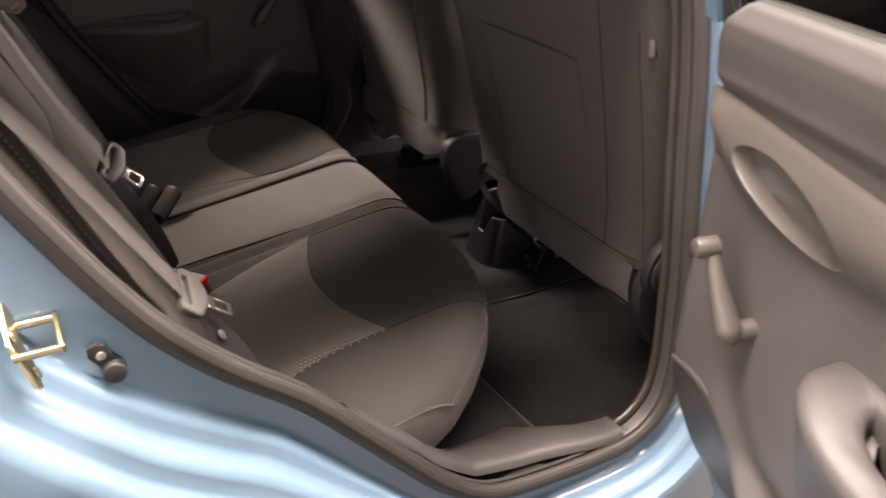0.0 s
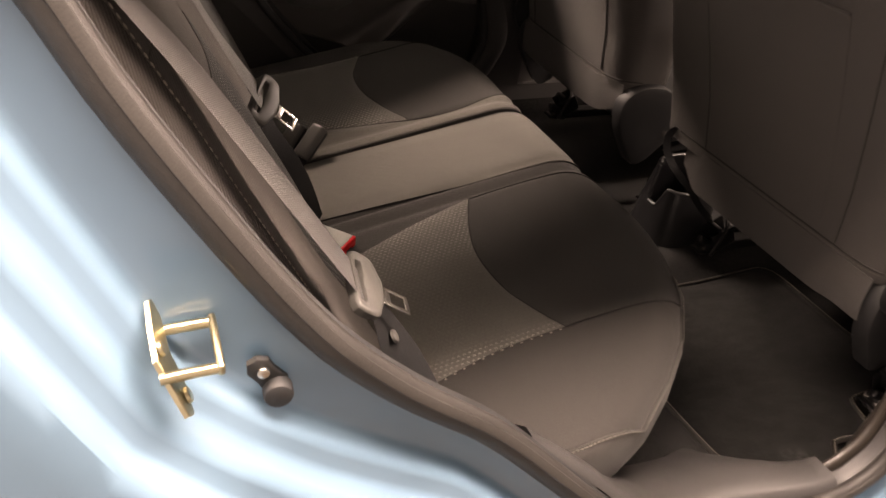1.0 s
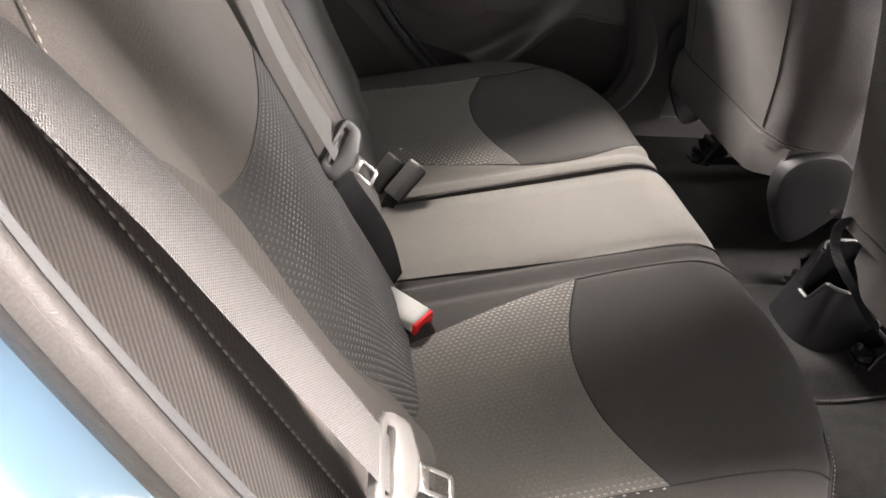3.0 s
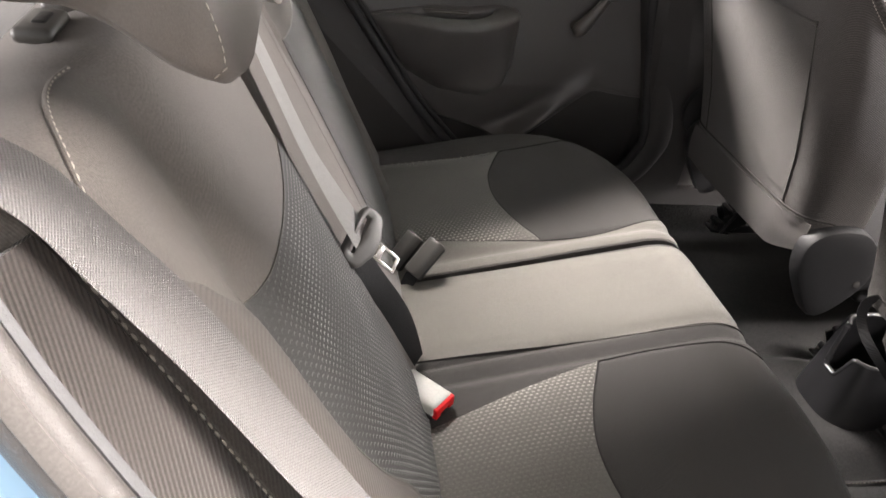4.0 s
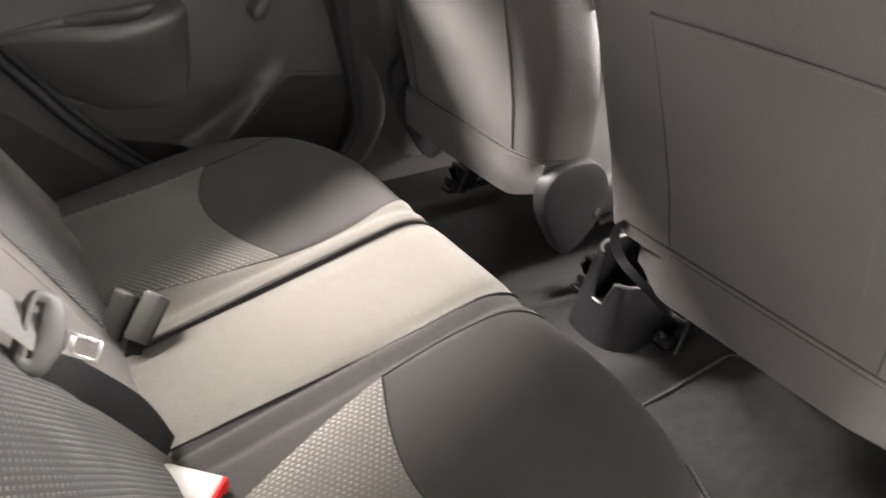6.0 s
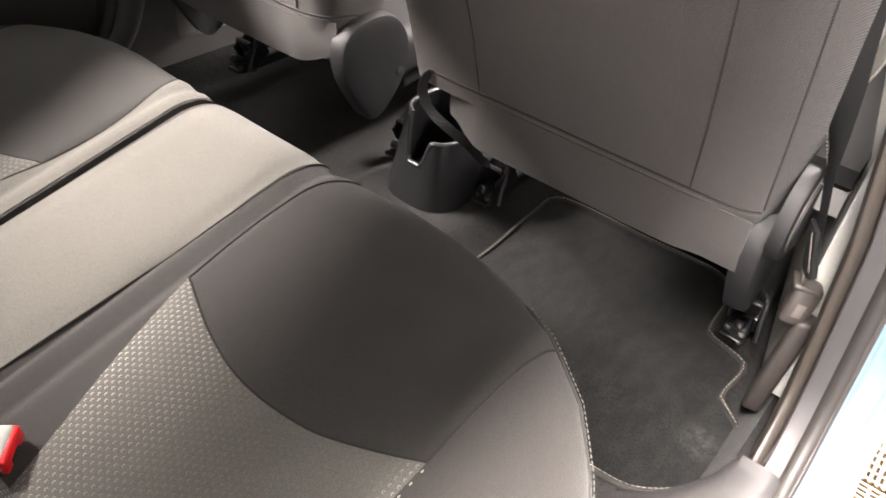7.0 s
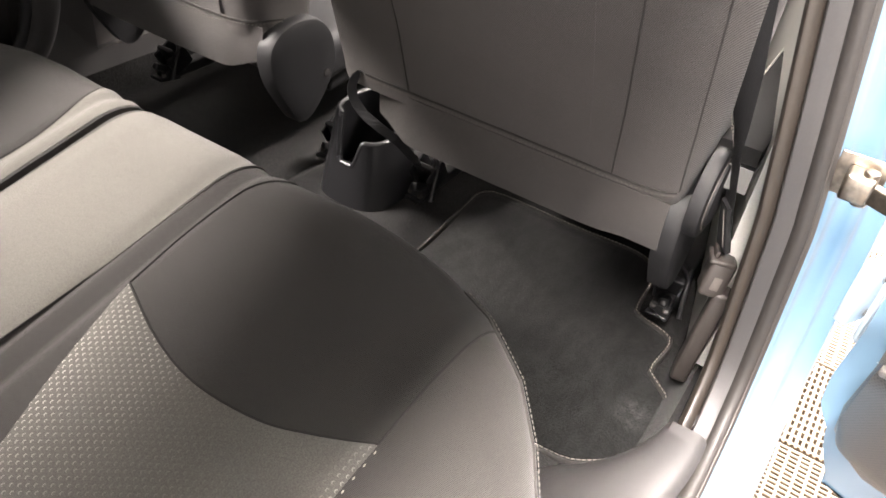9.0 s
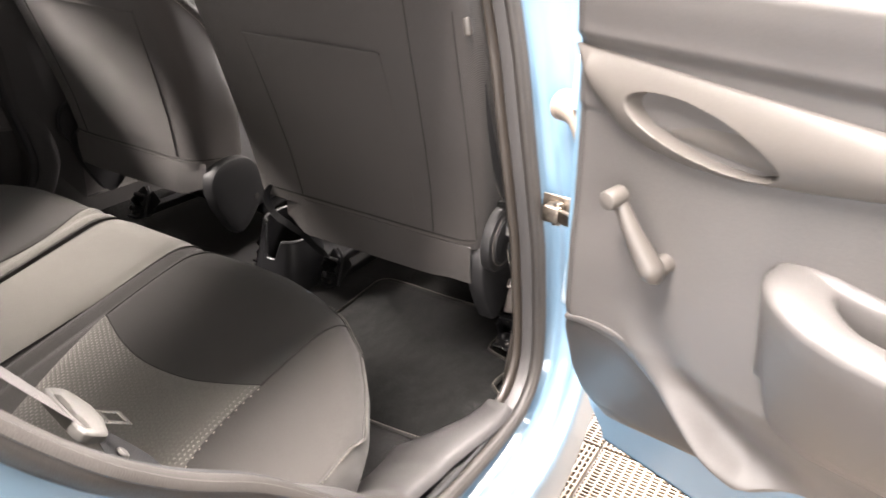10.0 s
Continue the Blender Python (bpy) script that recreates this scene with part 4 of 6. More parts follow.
def back_insert(ob, m, cloth):
    o, i_, arc = (smooth_path([(q, y, 0) for q, y in m(c)], n) for c, n in ((B_OUT, 36), (B_IN, 36), (B_ARC, 45)))
    rows = []
    for i in range(36):
        row = []
        for j in range(45):
            f = j / 44
            p = o[i].lerp(i_[i], f) + (arc[j] - o[35].lerp(i_[35], f)) * (i / 35)
            puff = 0.005 * min(1, min(35 - i, 12, j, 44 - j) / 7) ** 0.6
            row.append(back_at(p.x, p.y, 0.0006 + puff))
        rows.append(row)
    part("insert", thick(rows, -0.001), cloth, ob, "dark grey insert with shiny woven dots")
    # pale taupe cords paint the lit ridge along the insert's edges
    part("insert_seam", tube([back_at(p.x, p.y, 0.0009) for p in smooth_path([(q, y, 0) for q, y in m(B_ARC)], 80)], 0.0009, 6), M_CENTRE, ob)
    part("outer_seam", tube([back_at(p.x, p.y, 0.0009) for p in smooth_path([(q, y, 0) for q, y in m(B_OUT)], 50)], 0.0010, 6), M_CENTRE, ob)
    arc = smooth_path([back_at(q, y, 0.001) for q, y in m([(0.687, -0.452), (0.690, -0.48), (0.690, -0.515), (0.685, -0.548), (0.672, -0.580), (0.65, -0.600)])], 60)
    part("shoulder_piping", tube(arc, 0.0018, 8), M_BACKCLOTH, ob)
    part("stitching", stitches([p + BN * 0.0016 for p in arc], 0.0075, 0.0045, 0.0009), M_THREAD, ob)


back_insert(back_near, lambda p: p, M_BACKDOT)
back_insert(back_far, mirror_y, M_BACKDOTFAR)
# ribbed bolster along the outer edge of the near backrest
rows = []
for k in range(61):
    q = 0.002 + 0.600 * k / 60
    y_in = lerp_table([(0.0, -0.388), (0.114, -0.420), (0.20, -0.460), (0.283, -0.484), (0.40, -0.491), (0.481, -0.500), (0.55, -0.545), (0.602, -0.600)], q)[0]
    rows.append([back_at(q, y_in + (-0.6325 - y_in) * j / 24, 0.0012 - 0.0009 * (j in (0, 24) or k in (0, 60))) for j in range(25)])
part("bolster_cloth", thick(rows, -0.001), M_BOLSTER, back_near, "darker ribbed cloth on the bolster")
# ribbed outer side of the near backrest with its stitched edge
edge = [back_at(q, -0.6310, 0.001) for q in [0.0 + 0.665 * k / 60 for k in range(61)]]
part("edge_piping", tube(edge, 0.0014, 8), M_BACKCLOTH, back_near)
part("stitching", stitches([p + Vector((0, -0.0055, 0)) + BN * 0.0020 for p in edge], 0.0085, 0.0052, 0.0011), M_THREAD, back_near)
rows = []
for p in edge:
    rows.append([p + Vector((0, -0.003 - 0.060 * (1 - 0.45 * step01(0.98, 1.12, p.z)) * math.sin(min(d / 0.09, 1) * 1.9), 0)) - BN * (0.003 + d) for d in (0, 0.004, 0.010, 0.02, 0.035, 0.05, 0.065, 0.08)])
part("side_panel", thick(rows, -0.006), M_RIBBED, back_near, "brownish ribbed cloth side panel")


# ---- headrests: a saddle that hangs over the top of the backrest ----
def headrest(yc, hw, bench, drop=0.0, back=0.0):
    prof = [(0.038, -0.052), (0.051, -0.054), (0.062, -0.044), (0.0685, -0.014), (0.069, 0.03), (0.063, 0.085), (0.050, 0.136), (0.025, 0.166), (-0.008, 0.174),
            (-0.045, 0.160), (-0.072, 0.12), (-0.086, 0.065), (-0.090, 0.014), (-0.080, -0.008), (-0.050, -0.012), (-0.020, -0.012), (0.004, -0.024), (0.022, -0.043)]
    base = Vector((-0.302 - back, 0, 1.213))
    prof = [(a - 0.45 * (b - drop * step01(0.06, -0.03, b) + 0.035), b - drop * step01(0.06, -0.03, b)) for a, b in prof]
    ring_pts = smooth_path([(a, 0, b) for a, b in prof], 56, closed=True)
    c = sum(ring_pts, Vector()) / len(ring_pts)
    rows = []
    for k in range(33):
        t = -1 + 2 * k / 32
        s = 0.79 + 0.21 * max(0.0, 1 - abs(t) ** 4.5) ** 0.5
        y = yc + hw * math.copysign(1 - (1 - abs(t)) ** 1.15, t)
        rows.append([Vector((base.x + (c.x + (p.x - c.x) * s), y, base.z + c.z + (p.z - c.z) * s)) for p in ring_pts])
    pad = part("headrest", grid_mesh(rows, closed_u=True, cap=True), M_LEATHERETTE, bench, "brownish charcoal saddle headrest")
    for sgn in (-1, 1):
        t = 0.955
        y, k = yc + sgn * hw * (1 - (1 - t) ** 1.15), 0.792 + 0.21 * (1 - t ** 4.5) ** 0.5
        front = [Vector((base.x + c.x + (p.x - c.x) * k, y, base.z + c.z + (p.z - c.z) * k)) for p in ring_pts[1:26]]
        part("stitching", stitches(front, 0.0062, 0.0042, 0.0006), M_THREAD, pad)
        part("seam", tube([p + Vector((-0.001, -sgn * 0.004, 0)) for p in front], 0.0010, 6), M_SEAM, pad)
    for g in (0.015, 0.085):
        col = part("headrest_guide", rbox((0.028, 0.052, 0.012), 0.0055, (-0.388, yc + g, 1.150)), M_GREYPLASTIC, bench, "pale grey headrest guide")
        part("slot", rbox((0.010, 0.024, 0.004), 0.002, (-0.386, yc + g, 1.1555)), M_DARKPLASTIC, col)


headrest(-0.405, 0.125, bench_near)
headrest(0.000, 0.095, bench_near, 0.076, 0.020)
headrest(0.425, 0.125, bench_far)


# ---- seat belts ----
def ribbon(path, width_dirs, width=0.047, t=0.0013, n=40):
    """A flat strap along a path; the width direction glides between those given at its points."""
    P = smooth_path(path, n)
    rows = []
    for i, p in enumerate(P):
        f = i / (n - 1) * (len(width_dirs) - 1)
        k = min(int(f), len(width_dirs) - 2)
        w = Vector(width_dirs[k]).lerp(Vector(width_dirs[k + 1]), f - k).normalized()
        a, b = P[max(i - 1, 0)], P[min(i + 1, n - 1)]
        tn = (b - a).normalized()
        w = (w - tn * w.dot(tn)).normalized()
        nn = tn.cross(w)
        rows.append([p + w * (width * s) + nn * h for s, h in ((-0.5, 0), (-0.46, t / 2), (0, t / 2), (0.46, t / 2), (0.5, 0), (0.46, -t / 2), (0, -t / 2), (-0.46, -t / 2))])
    return grid_mesh(rows, closed_u=True, cap=True)


def belt_tongue(ob, at, along, across):
    """A plastic-clad slotted tongue with its steel blade; along points to the blade's tip."""
    a, w = Vector(along).normalized(), Vector(across).normalized()
    w = (w - a * w.dot(a)).normalized()
    nrm = a.cross(w)
    rot = Matrix((a, w, nrm)).transposed()
    corners = [(-0.023, -0.030), (-0.020, -0.038), (-0.012, -0.041), (0.003, -0.041), (0.009, -0.038), (0.0135, -0.030), (0.0175, -0.016), (0.021, -0.0125), (0.021, 0.0125),
               (0.0175, 0.016), (0.0145, 0.030), (0.010, 0.038), (0.003, 0.041), (-0.012, 0.041), (-0.020, 0.038), (-0.023, 0.030)]
    hc, hx, hy = -0.0115, 0.0048, 0.0275

    def reach(dx, dy):
        """How far a ray from the slot's middle goes to the outline."""
        best = 9.0
        for (x0, y0), (x1, y1) in zip(corners, corners[1:] + corners[:1]):
            x0, x1 = x0 - hc, x1 - hc
            den = dx * (y1 - y0) - dy * (x1 - x0)
            if abs(den) > 1e-12:
                t = (x0 * (y1 - y0) - y0 * (x1 - x0)) / den
                u = (x0 * dy - y0 * dx) / den
                if t > 0 and -1e-6 <= u <= 1 + 1e-6:
                    best = min(best, t)
        return best
    outer, hole = [], []
    for k in range(72):
        a_ = 2 * math.pi * (k + 0.5) / 72
        dx, dy = 0.006 * math.copysign(abs(math.cos(a_)) ** 0.8, math.cos(a_)), 0.0275 * math.copysign(abs(math.sin(a_)) ** 0.8, math.sin(a_))
        t = reach(dx, dy)
        outer.append((hc + dx * t, dy * t))
        h = 1 / ((abs(dx) / hx) ** 6 + (abs(dy) / hy) ** 6) ** (1 / 6)
        hole.append((hc + dx * h, dy * h))
    rows = []
    for f, h in ((1.0, 0.0035), (0.95, 0.0055), (0.80, 0.0068), (0.30, 0.0066), (0.06, 0.0056), (0.0, 0.0042), (0.0, -0.004), (0.35, -0.0060), (0.9, -0.0060), (1.0, -0.0035), (1.0, 0.0035)):
        rows.append([Vector(at) + rot @ Vector((q[0] + (p[0] - q[0]) * f, q[1] + (p[1] - q[1]) * f, h)) for p, q in zip(outer, hole)])
    part("tongue", grid_mesh(rows, closed_u=True), M_GREYPLASTIC, ob, "pale grey plastic belt tongue")
    blade = [rbox((0.040, 0.0048, 0.0024), 0.0009, Vector(at) + rot @ Vector((0.041, sx, 0)), rot) for sx in (-0.0100, 0.0100)]
    blade.append(rbox((0.0065, 0.0248, 0.0024), 0.0009, Vector(at) + rot @ Vector((0.0585, 0, 0)), rot))
    blade.append(rbox((0.010, 0.0248, 0.0024), 0.0009, Vector(at) + rot @ Vector((0.029, 0, 0)), rot))
    part("blade", merge(*blade), M_STEEL, ob, "bright steel latch blade")


belt = thing("seat_belt", "grey webbing outer rear seat belt with pale plastic tongue", "seat belt", (-0.3, -0.66, 1.0), "rear seat belts")
TN = Vector((-0.114, -0.642, 0.833))
WT, WN = (0.1, 0.99, 0.0), (0.0, 0.96, 0.28)
KINK = Vector((-0.258, -0.626, 1.057))
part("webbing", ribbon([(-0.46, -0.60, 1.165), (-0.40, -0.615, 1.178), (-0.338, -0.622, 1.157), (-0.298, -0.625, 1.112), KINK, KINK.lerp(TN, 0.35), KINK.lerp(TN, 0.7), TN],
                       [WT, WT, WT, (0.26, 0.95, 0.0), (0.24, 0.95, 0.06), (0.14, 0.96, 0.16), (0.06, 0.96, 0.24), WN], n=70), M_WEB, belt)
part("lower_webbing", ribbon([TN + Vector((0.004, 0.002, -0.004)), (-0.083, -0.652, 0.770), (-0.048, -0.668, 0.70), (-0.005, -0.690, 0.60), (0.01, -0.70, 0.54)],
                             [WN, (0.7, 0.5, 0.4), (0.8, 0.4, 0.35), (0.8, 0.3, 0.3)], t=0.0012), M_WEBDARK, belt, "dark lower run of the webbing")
belt_tongue(belt, TN + Vector((0.003, 0, 0.001)), Vector((0.81, 0.0, -0.58)), (0.0, 0.96, 0.28))
part("stop_button", disc(0.008, 0.004, Vector((-0.079, -0.653, 0.768)), (0.75, -0.25, 0.55)), M_GREYPLASTIC, belt)

belt2 = thing("seat_belt", "grey webbing middle rear seat belt hanging on the backrest", "seat belt", (-0.25, -0.2, 1.0), "rear seat belts")
TF = Vector((-0.126, -0.160, 0.826))
WF = (0.30, 0.93, 0.15)
part("webbing", ribbon([(-0.40, -0.070, 1.165), (-0.345, -0.072, 1.174), (-0.298, -0.080, 1.130), (-0.250, -0.106, 1.042), (-0.192, -0.148, 0.934), TF], [(0.0, 1, 0), (0.0, 1, 0), (0.06, 1, 0.03), (0.10, 0.98, 0.05), WF], n=60), M_WEBLIGHTENED, belt2)
belt_tongue(belt2, TF + Vector((0.004, 0.002, -0.004)), Vector((0.75, 0.02, -0.70)), (0.62, 0.75, 0.30))
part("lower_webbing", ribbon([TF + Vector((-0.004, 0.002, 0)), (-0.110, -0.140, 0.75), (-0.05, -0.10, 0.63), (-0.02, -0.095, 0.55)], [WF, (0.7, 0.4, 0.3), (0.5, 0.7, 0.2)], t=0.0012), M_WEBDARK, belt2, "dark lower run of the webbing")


def buckle(at, along, face, red, label):
    shell = M_PALETRIM if red else M_GREYPLASTIC
    a = Vector(along).normalized()
    f = Vector(face).normalized()
    f = (f - a * f.dot(a)).normalized()
    rot = Matrix((a, a.cross(f) * -1, f)).transposed()
    ob = thing("belt_buckle", label, "belt buckle", Vector(at) - a * 0.05, "rear belt buckles")
    wd = 0.049 if red else 0.036

    def shell_rows(z0, z1, w0, w1, back, front):
        """A wedge-shaped half shell with rounded long edges."""
        rows = []
        for x in (back, back + 0.003, front - 0.006, front - 0.0015, front):
            e = 0.0025 if x in (back, front) else 0.0
            prof = [(-w0 / 2 + e, z0), (-w1 / 2 + e, z1 - 0.004), (-w1 / 2 + 0.0035 + e, z1 - 0.0008 - e * 0.4), (-w1 / 4, z1 - e * 0.5), (w1 / 4, z1 - e * 0.5), (w1 / 2 - 0.0035 - e, z1 - 0.0008 - e * 0.4), (w1 / 2 - e, z1 - 0.004), (w0 / 2 - e, z0)]
            rows.append([Vector(at) + rot @ Vector((x, y, z)) for y, z in prof])
        return grid_mesh(rows, closed_u=True, cap=True)
    part("housing", shell_rows(-0.001, 0.0125, wd, wd - 0.004, -0.075, 0.0), shell, ob, "pale grey plastic upper shell" if red else "")
    part("lower_shell", rbox((0.072, wd - 0.003, 0.014), 0.003, Vector(at) + rot @ Vector((-0.038, 0, -0.0065)), rot), M_DARKPLASTIC, ob, "black lower shell")
    if red:
        btn = part("button", merge(rbox((0.008, wd - 0.006, 0.0135), 0.0022, Vector(at) + rot @ Vector((0.0015, 0, 0.004)), rot), rbox((0.008, 0.012, 0.010), 0.002, Vector(at) + rot @ Vector((0.0015, wd / 2 - 0.009, -0.004)), rot), rbox((0.008, 0.012, 0.010), 0.002, Vector(at) + rot @ Vector((0.0015, 0.009 - wd / 2, -0.004)), rot)), M_RED, ob, "red release button")
        part("slot", rbox((0.003, wd - 0.022, 0.0035), 0.001, Vector(at) + rot @ Vector((0.0005, 0, -0.006)), rot), M_SEAM, ob, "dark slot for the tongue")
    part("stalk", ribbon([Vector(at) - a * 0.06, Vector(at) - a * 0.09 - f * 0.01, Vector(at) - a * 0.12 - f * 0.03], [rot @ Vector((0, 1, 0))] * 2, 0.028, 0.003, 12), M_WEBDARK, ob)
    return ob


buckle((0.004, -0.205, 0.568), (0.69, -0.72, 0.0), (0.0, -0.10, 1), True, "pale grey belt buckle with red button between backrest and cushion")
buckle((0.045, 0.150, 0.618), (0.62, 0.40, 0.62), (-0.5, -0.45, 0.7), False, "grey belt buckle standing up between backrest and cushion")
buckle((0.010, 0.185, 0.612), (0.55, 0.25, 0.75), (-0.6, -0.35, 0.7), False, "grey belt buckle standing up between backrest and cushion")


# ---- front seats ----
BACK = [(0.600, 0.738, 0.90, 0.232), (0.64, 0.735, 0.91, 0.245), (0.70, 0.733, 0.915, 0.250), (0.80, 0.712, 0.90, 0.262), (0.90, 0.680, 0.87, 0.268), (1.0, 0.645, 0.84, 0.272),
        (1.10, 0.608, 0.80, 0.276), (1.18, 0.580, 0.765, 0.270), (1.24, 0.562, 0.735, 0.24), (1.28, 0.556, 0.70, 0.18), (1.295, 0.57, 0.68, 0.10)]


def superring(xr, xf, hw, n=64, ex=0.55, ey=0.30):
    out = []
    cx, a = (xr + xf) / 2, (xf - xr) / 2
    for k in range(n):
        t = 2 * math.pi * k / n
        c, s = math.cos(t), math.sin(t)
        out.append((cx - a * math.copysign(abs(c) ** ex, c), hw * math.copysign(abs(s) ** ey, s)))
    return out


def back_x(y, z, wide=1.0, ex=0.55, ey=0.30):
    """The rear face of a front seat's back, y from the seat's middle."""
    xr, xf, hw = lerp_table(BACK, z)
    hw *= 1 + (wide - 1) * step01(0.57, 0.70, z)
    s = min(abs(y) / hw, 0.999) ** (1 / ey)
    c = math.sqrt(max(0.0, 1 - s * s)) ** ex
    return (xr + xf) / 2 - (xf - xr) / 2 * c


def front_seat(yc, inner, wide=1.0, shift=0.0, ex=0.55, ey=0.30):
    """inner: +1 where the middle of the car lies towards +y; ex, ey: how square the back's section is."""
    lab = "charcoal cloth front seat with map pocket, seen from behind"
    ob = thing("car_seat", lab, "car seat", (0.95, yc, FLOOR_Z), "front seats")
    zs = [0.674 + 0.621 * k / 44 for k in range(45)]
    rows = []
    for z in zs:
        xr, xf, hw = lerp_table(BACK, z)
        hw *= 1 + (wide - 1) * step01(0.57, 0.70, z)
        rows.append([Vector((x, yc + y, z)) for x, y in superring(xr, xf, hw, 64, ex, ey)])
    part("backrest", grid_mesh(rows, closed_u=True, cap=True), M_SEATBACK, ob, "charcoal cloth backrest")

    def pt(y, z, lift=-0.001):
        return Vector((back_x(y + shift, z, wide, ex, ey) + lift, yc + shift + y, z))
    i = inner
    part("lower_seam", tube([pt(i * y, 0.697) for y in [0.258 - 0.508 * k / 40 for k in range(41)]], 0.0016, 6), M_SEAM, ob)
    part("stitching", stitches([pt(i * y, 0.692, -0.002) for y in [0.258 - 0.508 * k / 80 for k in range(81)]], 0.007, 0.0045, 0.0009), M_CENTRE, ob)
    part("inner_seam", tube([pt(i * (0.175 + 0.11 * (z - 0.7)), z) for z in [0.70 + 0.36 * k / 30 for k in range(31)]], 0.0013, 6), M_SEAM, ob)
    part("outer_seam", tube([pt(i * (-0.163 - 0.02 * (z - 0.70)), z) for z in [0.70 + 0.48 * k / 30 for k in range(31)]], 0.0013, 6), M_SEAM, ob)
    if i < 0:
        # stitched front edge of the bolster that faces the middle of the car
        hem = smooth_path([(0.600, yc - 0.274, 1.20), (0.636, yc - 0.274, 1.14), (0.690, yc - 0.273, 1.085), (0.756, yc - 0.270, 1.03), (0.80, yc - 0.268, 0.98)], 60)
        part("bolster_edge", tube([p + Vector((0.012, 0.004, 0.006)) for p in hem], 0.010, 10), M_SEATBACK, ob)
        part("stitching", stitches([p + Vector((0.0, -0.003, 0.0)) for p in hem], 0.007, 0.0048, 0.0010), M_THREAD, ob)
    else:
        gusset = [pt(i * (-0.252 - 0.012 * (z - 0.70)), z, -0.0004) for z in [0.70 + 0.45 * k / 40 for k in range(41)]]
        part("gusset_seam", tube(gusset, 0.0012, 6), M_SEAM, ob)
    # map pocket: a slack sheet of cloth whose mouth stands off the backrest
    rows = []
    for k in range(20):
        z = 0.72 + 0.337 * k / 19
        rows.append([pt(i * y, z + 0.004 * math.cos(y * 9), -0.0008 - 0.008 * (k / 19) ** 3 * math.cos(((y - 0.05) / 0.20) * 1.4) ** 2) for y in [0.176 + 0.04 * k / 19 - (0.30 + 0.02 * k / 19) * j / 30 for j in range(31)]])
    part("map_pocket", thick(rows, -0.0010), M_SEATBACK, ob)
    part("pocket_hem", tube([p + Vector((-0.0015, 0, 0)) for p in map(Vector, rows[-1])], 0.0024, 8), M_SEATBACK, ob)
    # lower flap
    far = -0.250 if i > 0 else -0.215
    rows = []
    for k in range(9):
        row = []
        for y in [0.246 + (far - 0.246) * j / 30 for j in range(31)]:
            low = 0.602 + 0.022 * step01(0.17, 0.246, y)
            p = pt(i * min(max(y, -0.19), 0.17), 0.688 + (low - 0.688) * k / 8, -0.003 - 0.002 * math.sin(k / 8 * 3))
            row.append(Vector((p.x + 0.35 * max(0.0, y - 0.17), yc + shift + i * y, p.z)))
        rows.append(row)
    part("lower_flap", thick(rows, -0.003), M_SEATBACK, ob, "loose cloth flap under the backrest")
    yc += shift
    # squab with its front bolsters
    sq = [rbox((0.48, 0.45, 0.11), 0.04, (1.14, yc, 0.575), Euler((0, radians(-8), 0)).to_matrix(), 5)]
    part("squab", merge(*sq), M_DARKPLASTIC, ob, "black underside of the seat squab")
    part("under_tray", rbox((0.40, 0.38, 0.05), 0.012, (1.20, yc, 0.50), Euler((0, radians(-6), 0)).to_matrix()), M_DARKPLASTIC, ob)
    # recliner covers at both sides
    shape = [(0.748, 0.640), (0.759, 0.672), (0.787, 0.693), (0.830, 0.700), (0.875, 0.690), (0.911, 0.655), (0.927, 0.605), (0.921, 0.555), (0.890, 0.505), (0.853, 0.470), (0.822, 0.470), (0.786, 0.525), (0.757, 0.585)]
    shape = [(x, 0.692 - 0.89 * (0.700 - z)) for x, z in shape]
    sides = ((-i, yc - i * 0.240),) if i > 0 else ((-i, yc - i * 0.240), (i, yc + i * 0.240))
    name = "recliner_cover"
    for s, y0 in sides:
        o = [(x, y0, z) for x, z in ((p.x, p.z) for p in smooth_path([(x, 0, z) for x, z in shape], 44, True))]
        cov = part(name, outline_plate(o, 0.034, (0, s, 0), 0.012), M_DARKPLASTIC, ob, "black moulded recliner cover")
        part("screw_hole", disc(0.0085, 0.0016, (0.895, y0 + s * 0.0345, 0.570), (0, s, 0), 20, 0.0004), M_SEAM, cov)
    # outer round recliner wheel and lever
    yo = yc - i * 0.272
    wx, wz = 0.800, 0.694
    part("recliner_wheel", disc(0.070, 0.020, (wx, yo, wz), (0, -i, 0), 48, 0.006), M_DARKPLASTIC, ob, "black ribbed recliner wheel")
    part("wheel_boss", disc(0.050, 0.006, (wx, yo - i * 0.019, wz), (0, -i, 0), 40, 0.004), M_DARKPLASTIC, ob)
    part("wheel_rim", tube([(wx + 0.055 * math.cos(k * math.pi / 20), yo - i * 0.0205, wz + 0.055 * math.sin(k * math.pi / 20)) for k in range(40)], 0.0012, 6, closed=True), M_BEZEL, ob)
    part("side_shield", rbox((0.24, 0.030, 0.13), 0.020, (0.895, yo + i * 0.022, 0.652), Euler((0, radians(4), 0)).to_matrix(), 4), M_DARKPLASTIC, ob, "black plastic side shield")
